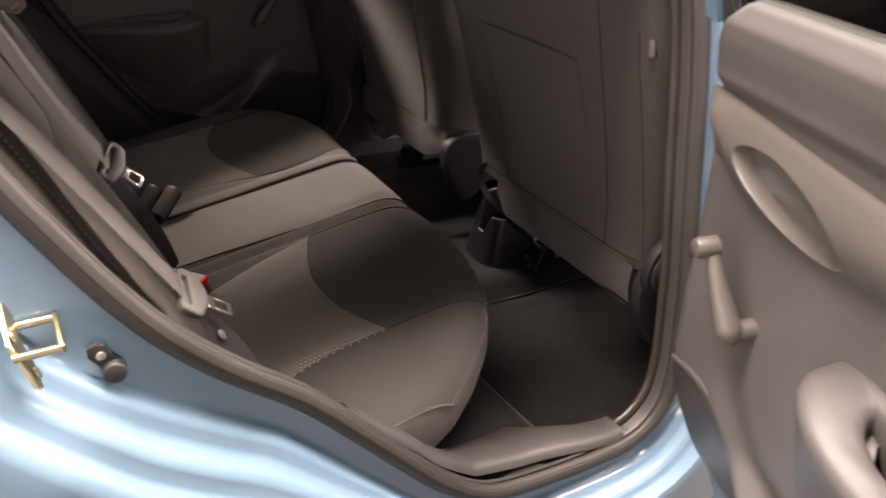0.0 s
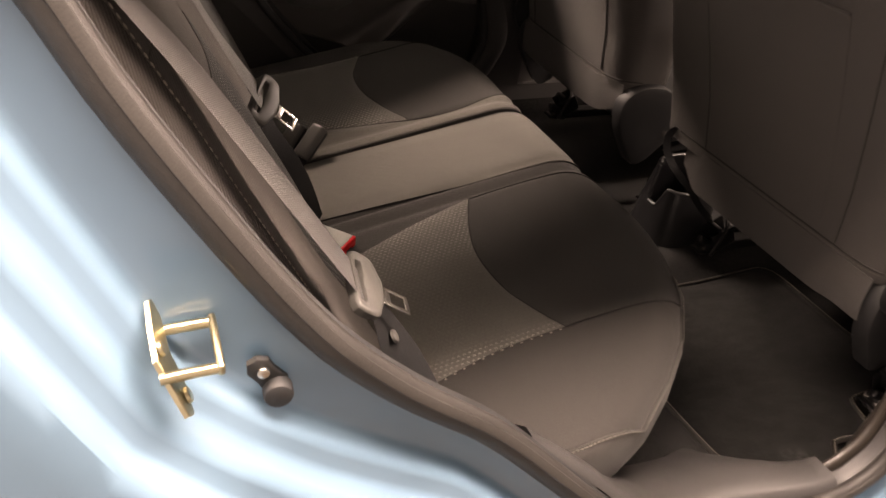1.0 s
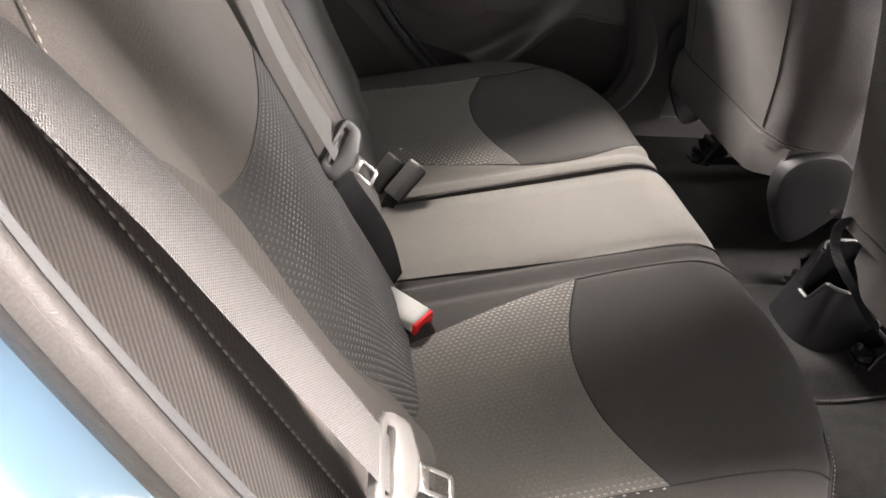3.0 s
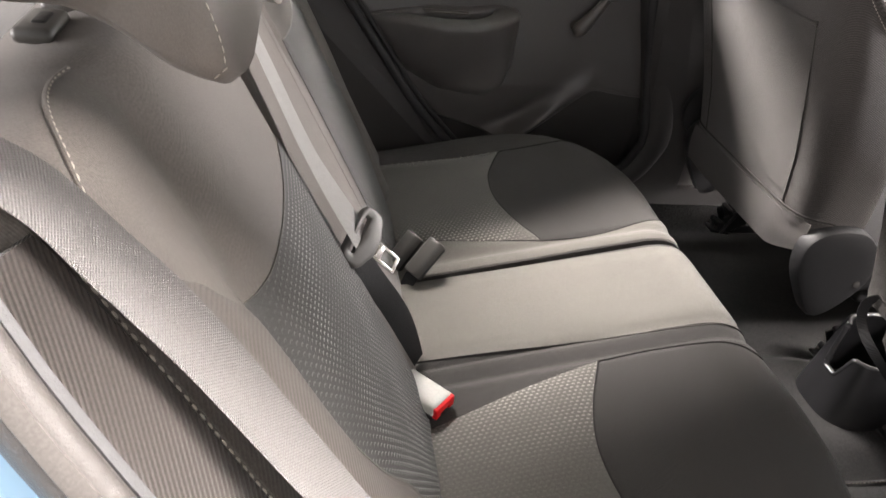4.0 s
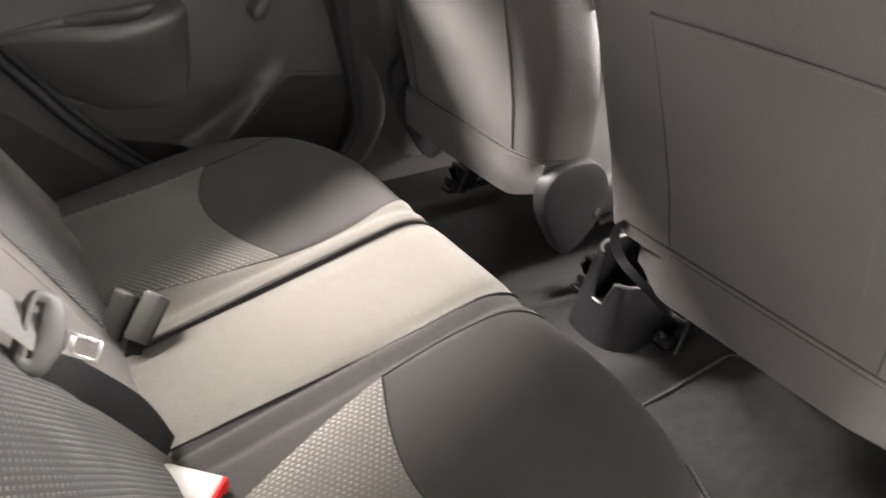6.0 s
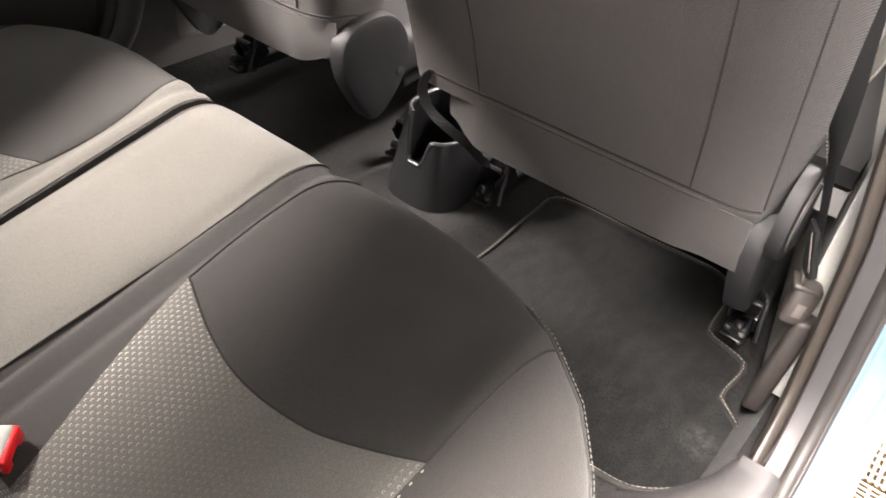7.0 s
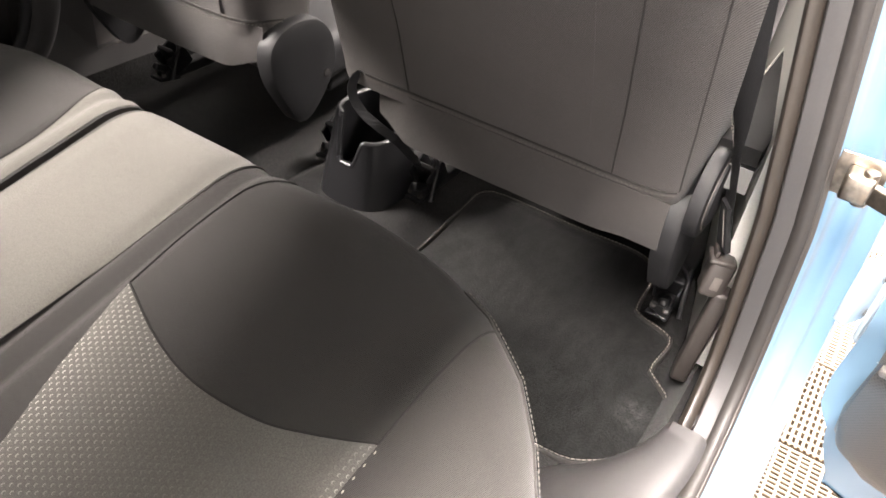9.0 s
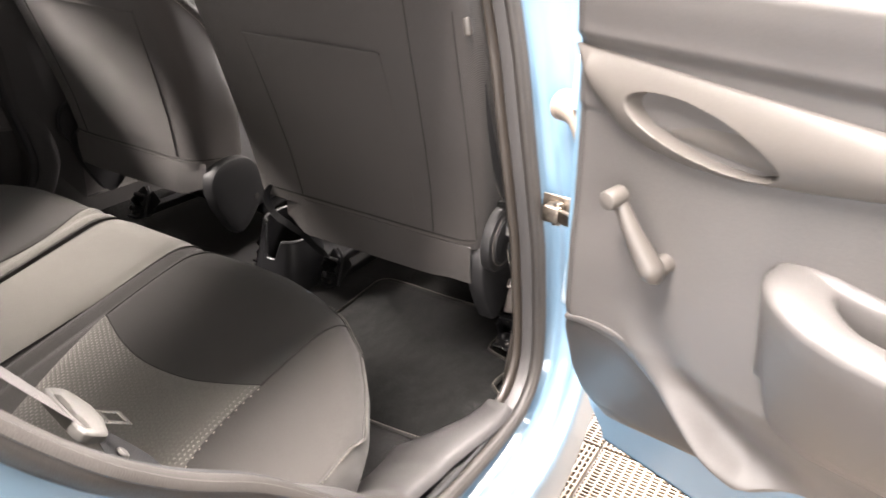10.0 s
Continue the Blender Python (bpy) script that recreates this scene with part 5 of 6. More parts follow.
    # rails and their feet
    for s in (-i * 0.258, i * 0.262):
        part("rail", rbox((0.46, 0.035, 0.028), 0.006, (1.14, yc + s, 0.375)), M_DARKPLASTIC, ob)
        lean = Euler((0, radians(-28), 0)).to_matrix()
        foot = part("rail_foot", merge(rbox((0.060, 0.040, 0.008), 0.003, (0.925, yc + s, 0.366), Euler((0, radians(10), 0)).to_matrix()), rbox((0.012, 0.045, 0.070), 0.003, (0.948, yc + s, 0.405), lean),
                                       rbox((0.060, 0.006, 0.050), 0.002, (0.955, yc + s + 0.021, 0.410), lean), rbox((0.060, 0.006, 0.050), 0.002, (0.955, yc + s - 0.021, 0.405), lean),
                                       rbox((0.070, 0.016, 0.016), 0.005, (0.925, yc + s - 0.004, 0.388), Euler((0, radians(30), 0)).to_matrix())), M_GLOSSBLACK, ob, "glossy black rail end")
        part("link_rod", tube(smooth_path([(0.915, yc + s - 0.036, 0.372), (0.930, yc + s - 0.030, 0.395), (0.955, yc + s - 0.020, 0.430), (0.975, yc + s + 0.01, 0.445)], 20), 0.0045, 10), M_GLOSSBLACK, foot)
        for by, bz in ((-0.012, 0.372), (0.012, 0.374), (0.0, 0.420)):
            part("bolt", disc(0.0062, 0.006, (0.912 + 0.5 * (bz - 0.37), yc + s + by, bz + 0.004), (-0.6, 0, 0.8), 6, 0.0015), M_BEZEL, foot)
    return ob


front_seat(-0.347, 1, 1.18, -0.033, 0.40, 0.20)
front_seat(0.372, -1)
# loose strap loop at the inner lower corner of the near front seat
strap = thing("seat_strap", "black elastic strap hanging at the front seat's corner", "strap", (0.74, -0.14, 0.66))
part("loop", ribbon([(0.752, -0.125, 0.705), (0.732, -0.106, 0.692), (0.727, -0.100, 0.664), (0.729, -0.118, 0.634), (0.737, -0.150, 0.612), (0.765, -0.172, 0.580), (0.840, -0.150, 0.510), (0.930, -0.112, 0.440)], [(0.67, -0.52, 0.42), (0.67, -0.52, 0.42), (0.67, -0.52, 0.42), (0.4, 0.6, 0.3)], 0.016, 0.002, 48), M_WEBDARK, strap)

# ---- console cup holder between the front seats ----
cup = thing("cup_holder", "black glossy plastic rear cup holder on the tunnel", "cup holder", (0.87, -0.03, 0.365))
CY = -0.022


def cup_ring(z, out, n=144):
    k = (z - 0.36) / 0.18
    hx, hy = 0.092 - 0.020 * k + out, 0.084 - 0.024 * k + out
    pts = []
    for j in range(n):
        t = 2 * math.pi * j / n
        c, s = math.cos(t), math.sin(t)
        pts.append((0.885 - hx * math.copysign(abs(c) ** 0.7, c) + 0.010 * k, CY + hy * math.copysign(abs(s) ** 0.7, s)))
    return pts


def cup_rim(j, n=144):
    """Height of the tub's rim: a deep notch to the rear, a low step on one side, high walls elsewhere."""
    t = (2 * math.pi * j / n + math.pi) % (2 * math.pi) - math.pi
    if t > 0.05:
        return 0.450 + 0.092 * step01(0.10, 0.45, t)
    return 0.450 + 0.050 * step01(0.08, 0.38, -t) + 0.042 * step01(1.3, 2.2, -t)


outer, inner = [], []
for k in range(13):
    f = k / 12
    outer.append([(*cup_ring(0.355 + (cup_rim(j) - 0.355) * f, 0)[j], 0.355 + (cup_rim(j) - 0.355) * f) for j in range(144)])
for k in range(9):
    f = 1 - k / 8
    inner.append([(*cup_ring(0.375 + (cup_rim(j) - 0.375) * f, -0.010)[j], 0.375 + (cup_rim(j) - 0.375) * f) for j in range(144)])
lipr = [[(*cup_ring(cup_rim(j), -0.003)[j], cup_rim(j) + 0.002) for j in range(144)]]
part("tub", grid_mesh(outer + lipr + inner, closed_u=True, cap=True), M_GLOSSBLACK, cup)
part("rim", tube([(*cup_ring(cup_rim(j), -0.005)[j], cup_rim(j) + 0.001) for j in range(144)], 0.0058, 10, closed=True), M_GLOSSBLACK, cup, "rounded glossy rim")
part("base_plate", rbox((0.40, 0.13, 0.03), 0.012, (1.08, CY, 0.385)), M_GLOSSBLACK, cup)
lever = thing("handbrake", "black plastic handbrake lever between the front seats", "handbrake", (1.15, CY, 0.42))
part("grip", tube(smooth_path([(1.22, CY, 0.42), (1.12, CY, 0.47), (1.02, CY, 0.505), (0.985, CY, 0.512)], 20), 0.016, 12), M_GLOSSBLACK, lever)

# ---- front belt stalk by the centre pillar ----
stalk = thing("front_seat_belt", "black front seat belt with stitched end in a plastic stalk", "seat belt", (0.79, -0.725, 0.40))
part("webbing", ribbon([(0.650, -0.636, 1.13), (0.690, -0.650, 0.99), (0.735, -0.664, 0.87), (0.770, -0.678, 0.775), (0.786, -0.690, 0.700), (0.790, -0.694, 0.672)], [(0.15, 0.97, 0.2), (0.18, 0.95, 0.22), (0.35, 0.85, 0.1), (0.80, 0.30, -0.35), (0.75, 0.40, -0.2)], 0.046, 0.0013, 60), M_WEBDARK, stalk)
part("folded_end", ribbon([(0.786, -0.690, 0.690), (0.791, -0.697, 0.655), (0.794, -0.706, 0.618)], [(0.75, 0.45, -0.1), (0.6, 0.6, 0.2)], 0.030, 0.008, 14), M_WEBDARK, stalk)
part("stitching", stitches([Vector((0.772, -0.690, 0.688)).lerp(Vector((0.780, -0.706, 0.628)), k / 30) for k in range(31)], 0.003, 0.002, 0.0010), M_THREAD, stalk)
part("edge_stitching", stitches(smooth_path([(0.646, -0.6155, 1.126), (0.685, -0.630, 0.985), (0.741, -0.6445, 0.8725), (0.786, -0.6715, 0.768)], 60), 0.006, 0.0035, 0.0007), M_THREAD, stalk)
rotb = Euler((radians(6), radians(4), radians(20))).to_matrix()
part("buckle", merge(rbox((0.036, 0.034, 0.062), 0.006, (0.788, -0.712, 0.578), rotb), rbox((0.038, 0.036, 0.008), 0.003, (0.789, -0.710, 0.606), rotb), rbox((0.030, 0.005, 0.012), 0.002, (0.789, -0.700, 0.614), rotb)), M_FITTING, stalk, "brownish grey plastic end fitting")
part("label_tag", rbox((0.001, 0.012, 0.022), 0.0004, (0.7695, -0.718, 0.574), rotb), M_LEATHERETTE, stalk, "small worn tag")
part("sleeve", rbox((0.034, 0.026, 0.185), 0.007, (0.787, -0.724, 0.466), Euler((radians(4), radians(0), radians(12))).to_matrix()), M_FITTING, stalk)
guide = thing("belt_guide", "black plastic belt height adjuster on the pillar", "belt guide", (0.63, -0.64, 1.12))
part("slot", rbox((0.05, 0.012, 0.028), 0.006, (0.640, -0.640, 1.128), Euler((radians(-12), 0, 0)).to_matrix()), M_DARKPLASTIC, guide)
part("clip", rbox((0.018, 0.012, 0.030), 0.004, (0.618, -0.656, 1.128), Euler((radians(-12), 0, radians(20))).to_matrix()), M_BEZEL, guide)

# ---- floor mats ----
MAT = [(0.55, -0.60), (0.565, -0.66), (0.63, -0.722), (0.70, -0.728), (0.755, -0.722), (0.785, -0.690), (0.805, -0.675), (0.87, -0.680), (0.895, -0.674), (0.908, -0.640), (0.915, -0.612),
       (0.935, -0.598), (1.04, -0.592), (1.068, -0.575), (1.087, -0.53), (1.080, -0.40), (1.078, -0.24), (1.055, -0.193), (0.99, -0.192), (0.84, -0.202), (0.66, -0.200), (0.56, -0.22), (0.535, -0.28), (0.54, -0.45)]


def floor_mat(m, label):
    ob = thing("floor_mat", label, "floor mat", (0.8, m * -0.45, 0.33), "floor mats")
    loop = smooth_path([(x, -m * y if m < 0 else y, 0) for x, y in MAT], 120, True)
    c = sum(loop, Vector()) / len(loop)
    rows = []
    for f in (1.0, 0.985, 0.95, 0.85, 0.7, 0.5, 0.3, 0.12, 0.02):
        rows.append([Vector((c.x + (p.x - c.x) * f, c.y + (p.y - c.y) * f, 0.3365 + 0.003 * min(1, (1 - f) * 40) + 0.002 * noise.noise(Vector((p.x * 6 * f, p.y * 6 * f, m))))) for p in loop])
    rows.insert(0, [p - Vector((0, 0, 0.008)) for p in rows[0]])
    part("carpet_face", grid_mesh(rows, closed_u=True, cap=True), M_MAT, ob)
    rim = [Vector((p.x, p.y, 0.3385)) for p in loop]
    part("binding", tube(rim, 0.0055, 8, closed=True), M_BINDING, ob, "grey bound edge")
    inset = [Vector((c.x + (p.x - c.x) * 0.994, c.y + (p.y - c.y) * 0.994, 0.3440)) for p in loop]
    part("stitching", stitches(inset + inset[:1], 0.0080, 0.0056, 0.0013), M_THREAD, ob)


floor_mat(1, "black tufted floor mat with stitched edge and a light scuff")
floor_mat(-1, "black tufted floor mat with stitched edge")

# ---- door hardware on the body ----
striker = thing("door_striker", "yellow zinc plated door striker bolted to the jamb", "door striker", (-0.31, -0.79, 0.905))
SD, SC = Vector((0.027, -0.027, -0.068)).normalized(), Vector((0.0, 0.93, 0.37)).normalized()
SP = Vector((-0.314, -0.776, 0.895))
part("plate", outline_plate([SP + SD * a + SC * b for a, b in ((-0.022, -0.012), (-0.025, 0.008), (-0.024, 0.034), (-0.018, 0.041), (-0.004, 0.040), (0.006, 0.018), (0.020, 0.014), (0.036, 0.010), (0.040, -0.006), (0.028, -0.018), (0.0, -0.018), (-0.022, -0.016))], 0.004, (0.93, 0, 0.36), 0.001), M_ZINC, striker)
for y, z in ((-0.789, 0.896), (-0.744, 0.904)):
    part("pin", tube([(-0.318, y, z), (-0.300, y, z + 0.001), (-0.275, y, z + 0.002)], 0.0045, 12), M_ZINC, striker)
part("bridge", rbox((0.006, 0.056, 0.012), 0.0025, (-0.274, -0.766, 0.902), Euler((radians(9), 0, 0)).to_matrix()), M_ZINC, striker)
for a in (-0.016, 0.028):
    part("screw", disc(0.0065, 0.003, SP + SD * a + Vector((0.004, 0, 0.001)), (0.93, 0, 0.36), 16, 0.001), M_ZINC, striker)
stop = thing("door_stop", "black rubber door bump stop screwed to the jamb", "bump stop", (-0.235, -0.757, 0.855))
sn = (-0.10, -1, 0.05)
part("base", outline_plate([(-0.239 + a * 0.82, -0.755, 0.854 + b * 0.82) for a, b in ((-0.014, 0.016), (-0.004, 0.022), (0.008, 0.018), (0.014, 0.006), (0.028, -0.012), (0.028, -0.026), (0.016, -0.034), (0.004, -0.028), (-0.004, -0.012), (-0.014, 0.002))], 0.006, sn, 0.002), M_BLACKRUBBER, stop)
part("bumper", disc(0.013, 0.014, (-0.226, -0.760, 0.836), sn, 24, 0.004), M_BLACKRUBBER, stop)
part("screw", disc(0.0055, 0.004, (-0.238, -0.762, 0.859), sn, 12, 0.001), M_STEEL, stop)
check = thing("door_check", "greased steel door check strap at the pillar", "door check", (0.68, -0.82, 0.83))
part("bracket", merge(rbox((0.030, 0.030, 0.030), 0.004, (0.672, -0.815, 0.832)), disc(0.008, 0.040, (0.672, -0.822, 0.812), (0, 0, 1), 16, 0.002), rbox((0.004, 0.05, 0.05), 0.001, (0.690, -0.812, 0.832))), M_GREASY, check)
part("arm", rbox((0.012, 0.12, 0.022), 0.003, (0.645, -0.872, 0.832), Euler((0, 0, radians(-24))).to_matrix()), M_GREASY, check)
for z, dy in ((0.72, -0.030), (1.06, -0.004)):
    hinge = part("door_hinge", rbox((0.05, 0.016, 0.085), 0.005, (0.672, -0.842 + dy, z), Euler((0, 0, radians(-30))).to_matrix()), M_WHITE, body, "pale painted steel door hinge")
    part("knuckle", disc(0.013, 0.085, (0.640, -0.862 + dy, z - 0.042), (0, 0, 1), 20, 0.003), M_WHITE, hinge)
    part("door_leaf", rbox((0.04, 0.012, 0.075), 0.004, (0.618, -0.885 + dy * 0.5, z), Euler((0, 0, radians(50))).to_matrix()), M_WHITE, hinge)
    for dz in (-0.025, 0.025):
        part("bolt", disc(0.007, 0.006, (0.668, -0.852 + dy, z + dz), (-0.5, -0.85, 0), 6, 0.001), M_STEEL, hinge)
harness = thing("door_harness", "ribbed pale rubber wiring sleeve between pillar and door", "cable sleeve", (0.64, -0.86, 1.05))
hp = smooth_path([(0.700, -0.800, 1.010), (0.680, -0.832, 1.004), (0.664, -0.853, 0.982), (0.659, -0.866, 0.94), (0.656, -0.888, 0.845)], 90)
part("grommet", disc(0.026, 0.008, (0.703, -0.797, 1.010), (-0.5, -0.85, 0), 28, 0.003), M_SLEEVE, harness, "round rubber grommet at the pillar")
part("sleeve", tube(hp, 0.0155, 16, scale=lambda f: (1 + 0.11 * math.sin(f * 190)) if f > 0.42 else 1.5 - 0.9 * f), M_SLEEVE, harness)


# ---- rear doors ----
def rear_door(name, sgn, place, label, dz):
    """Built closed: x as in the car, n inwards from the trim's plane, z up; sgn +1 opens to the camera's side."""
    ob = thing(name, label, "car door")

    def P(x, n, z):
        return Vector((x - 0.66, sgn * n, z + dz))

    def left(z):
        return lerp_table([(0.425, 0.60), (0.436, 0.546), (0.489, 0.389), (0.541, 0.272), (0.575, 0.165), (0.60, 0.095), (0.66, 0.025), (0.742, -0.042), (0.80, -0.074), (0.87, -0.112), (0.93, -0.140), (1.0, -0.19), (1.10, -0.25), (1.24, -0.29)], z)[0] - (0.018 * bell(z - 0.78, 0.12) if sgn < 0 else 0.0)

    def right(z):
        return lerp_table([(0.425, 0.630), (0.44, 0.645), (0.48, 0.665), (0.55, 0.660), (0.67, 0.636), (0.82, 0.645), (0.99, 0.668), (1.14, 0.690), (1.19, 0.684), (1.215, 0.66), (1.235, 0.61)], z)[0] + ahead

    ahead = 0.12 if sgn < 0 else 0.0
    if sgn > 0:
        def right(z):
            return lerp_table([(0.425, 0.625), (0.44, 0.642), (0.48, 0.660), (0.55, 0.658), (0.67, 0.640), (0.82, 0.632), (0.99, 0.622), (1.109, 0.616), (1.16, 0.610), (1.19, 0.600), (1.215, 0.575), (1.235, 0.53)], z)[0]

    def rim(x):
        return lerp_table([(-0.078, 0.838), (0.067, 0.850), (0.191, 0.854), (0.273, 0.868), (0.31, 0.872)], x)[0] + (0.034 if sgn > 0 else 0.0)

    if sgn < 0:
        low_edge = [(0.05, 1.040), (0.10, 1.026), (0.133, 1.018), (0.224, 0.998), (0.359, 0.988), (0.42, 0.992), (0.467, 1.001), (0.512, 1.025), (0.545, 1.055), (0.585, 1.098)]
        high_edge = [(0.05, 1.060), (0.2, 1.075), (0.384, 1.092), (0.585, 1.106)]
    else:
        low_edge = [(-0.02, 1.046), (0.10, 1.034), (0.187, 1.022), (0.289, 1.003), (0.38, 0.990), (0.44, 0.990), (0.49, 0.996), (0.535, 1.010), (0.573, 1.042), (0.596, 1.075), (0.615, 1.104)]
        high_edge = [(-0.02, 1.062), (0.2, 1.083), (0.384, 1.094), (0.55, 1.106), (0.615, 1.110)]

    def slope(z):
        return 0.33 * min(0.0, z - 0.69) * step01(0.74, 0.64, z)

    def face(x, z):
        n = slope(z)
        zc = lerp_table([(0.24, 0.500), (0.322, 0.516), (0.367, 0.544), (0.405, 0.578), (0.441, 0.614), (0.484, 0.655), (0.517, 0.686)], x)[0]
        n += 0.046 * bell(z - zc - 0.012, 0.030) * bell(x - 0.360, 0.095) - 0.012 * bell(z - zc - 0.075, 0.04) * bell(x - 0.36, 0.11)
        n += 0.014 * step01(1.105, 1.13, z) + 0.006 * step01(1.13, 1.18, z)
        n -= 0.012 * step01(1.19, 1.215, z) + 0.045 * step01(1.21, 1.235, z)
        n -= 0.006 * step01(left(z) + 0.02, left(z), x) + 0.008 * step01(right(z) - 0.02, right(z), x)
        # recessed insert bounded by the moulded groove that runs to the bezel's tip
        n -= 0.004 * step01(-0.005, 0.005, x - lerp_table(GROOVE, z)[0]) * step01(0.79, 0.885, z) * step01(1.03, 1.02, z)
        return n

    GROOVE = [(0.870, -0.09), (0.876, -0.119), (0.895, -0.133), (0.919, -0.133), (0.932, -0.116), (0.944, -0.096), (0.998, 0.024), (1.03, 0.095)]
    zs = [0.425 + 0.81 * k / 280 for k in range(281)]
    rows = [[P(left(z) + (right(z) - left(z)) * j / 240, face(left(z) + (right(z) - left(z)) * j / 240, z), z) for j in range(241)] for z in zs]
    part("trim_panel", grid_mesh(rows), M_DOORTRIM, ob, "dark grey grained plastic door trim", world_coords=False)
    # lens-shaped bezel with the recessed release lever
    rows = []
    x0, x1 = low_edge[0][0], low_edge[-1][0]
    for j in range(401):
        x = x0 + (x1 - x0) * j / 400
        lo, hi = lerp_table(low_edge, x)[0], lerp_table(high_edge, x)[0]
        row = []
        for k in range(91):
            f = k / 90
            z = lo + (hi - lo) * f
            n = 0.002 + 0.022 * math.sin(math.pi * min(max(f, 0), 1)) ** 0.6 * min(1, (hi - lo) / 0.05)
            e = ((x - 0.420) / 0.098) ** 2 + ((z - 1.037 - 0.19 * (x - 0.420)) / 0.032) ** 2
            n -= 0.044 * step01(1.08, 0.72, e)
            row.append(P(x, n, z))
        rows.append(row)
    bez = part("handle_bezel", thick(rows, 0.003 * sgn), M_BEZEL, ob, "satin grey handle bezel", world_coords=False)
    lev = [[P(0.322 + 0.145 * a, -0.010 + 0.010 * math.sin(math.pi * (0.15 + 0.7 * b)) + 0.006 * (1 - a), 1.008 + 0.008 * a + (0.036 - 0.016 * abs(2 * a - 1) ** 3) * b) for b in [k / 8 for k in range(9)]] for a in [k / 16 for k in range(17)]]
    part("release_lever", thick(lev, 0.006 * sgn), M_BEZEL, bez, "satin grey pull lever", world_coords=False)
    # moulded bin that doubles as the pull: bulged outer wall, broad rim, open well
    span = 0.400 if sgn > 0 else 0.387

    def out_at(x):
        u = min(max((x + 0.082) / span, 0.0), 1.0)
        o = 0.080 * min(1.0, u / 0.5) ** 0.7
        if u > 0.72:
            o *= math.sqrt(max(0.0, 1 - ((u - 0.72) / 0.28) ** 2.3))
        return max(o, 0.004)

    def well_at(x):
        v = min(max((x + 0.03) / 0.265, 0.0), 1.0)
        w = max(out_at(x) - 0.037, 0.013) - 0.012
        if v > 0.72:
            w *= math.sqrt(max(0.0, 1 - ((v - 0.72) / 0.28) ** 2.2))
        return 0.012 + w * min(1.0, v / 0.12)

    # round the bin: forwards along its outer side, then back along the panel
    ins = [math.sin(math.pi / 2 * k / 60) for k in range(61)]
    ring_ = [(-0.082 + span * u, True) for u in ins] + [(-0.082 + span * u, False) for u in reversed(ins[:-1])]
    rows = []
    for x, outer in ring_:
        xw = -0.03 + 0.265 * (x + 0.082) / span
        o, w = (out_at(x), well_at(xw)) if outer else (-0.012, 0.011)
        zx, zw = rim(x) - 0.006, rim(xw) - 0.006
        deep = 0.060 * step01(0.0, 0.20, min(xw + 0.03, 0.235 - xw) / 0.265)

        def top(f, drop):
            n = w + (o - w) * f
            xx = xw + (x - xw) * f
            return P(xx, n, zw + (zx - zw) * f - drop + 0.30 * out_at(xx) * max(0.0, 1 - n / 0.08))
        row = [P(xw * 0.9 + 0.01, 0.012 + (w - 0.012) * 0.6, zw - 0.012 - deep), P(xw, w - 0.001, zw - 0.010 - deep * 0.8), top(0.0, 0.010), top(0.03, 0.005), top(0.10, 0.0015), top(0.22, 0.0), top(0.5, -0.001), top(0.80, 0.0), top(0.92, 0.002), top(0.985, 0.006), top(1.0, 0.011)]
        low = lerp_table([(-0.082, 0.822), (-0.047, 0.784), (0.02, 0.725), (0.13, 0.662), (0.24, 0.645), (0.285, 0.668), (0.305, 0.74)], x)[0]
        for f in (0.86, 0.74, 0.60, 0.45, 0.30, 0.18, 0.08, 0.0):
            z = low + (zx - 0.016 - low) * f
            row.append(P(x, face(x, low) * (1 - f) + (o - 0.003) * (1.55 * f - 0.55 * f * f) ** 0.9 - 0.003 * (f == 0), z) if outer else P(x, -0.014, zx - 0.012 - 0.02 * (1 - f)))
        rows.append(row)
    bin_ = part("door_bin", grid_mesh(rows, closed_v=True), M_DOORTRIM, ob, "moulded door bin and pull", world_coords=False)
    part("bin_catch", rbox((0.105, 0.010, 0.008), 0.003, P(0.125, 0.016, 0.861)), M_BEZEL, bin_, world_coords=False)
    # window crank
    hub, tip = (P(0.458, 0.0, 0.845), P(0.512, 0.0, 0.938)) if sgn > 0 else (P(0.448, 0.0, 0.847), P(0.505, 0.0, 0.936))
    q = Vector((0, sgn, 0))
    crank = part("window_crank", merge(disc(0.0135, 0.030, hub - q * 0.008, q, 28, 0.005),
                                       tube(smooth_path([hub + q * 0.026 + (hub - tip) * 0.17, hub + q * 0.028, hub.lerp(tip, 0.5) + q * 0.034, tip + q * 0.036], 24), 0.0125, 12, scale=lambda f: (1.75 - 1.05 * f ** 0.7) * min(1.0, (f * 6 + 0.01) ** 0.5))), M_BEZEL, ob, "satin grey window crank", world_coords=False)
    part("knob", disc(0.0135, 0.030, tip + q * 0.030, q, 24, 0.006), M_BEZEL, crank, "round crank knob", world_coords=False)
    # speaker panel at the lower front corner
    curve = smooth_path([(0.636 + ahead, 0, 0.668), (0.60, 0, 0.682), (0.554, 0, 0.689), (0.517, 0, 0.686), (0.484, 0, 0.655), (0.441, 0, 0.612), (0.405, 0, 0.575), (0.367, 0, 0.540), (0.322, 0, 0.512)], 40)
    low = smooth_path([(0.655 + ahead, 0, 0.520), (0.648 + ahead, 0, 0.452), (0.60, 0, 0.436), (0.546, 0, 0.440), (0.47, 0, 0.464), (0.389, 0, 0.493), (0.325, 0, 0.514)], 40)
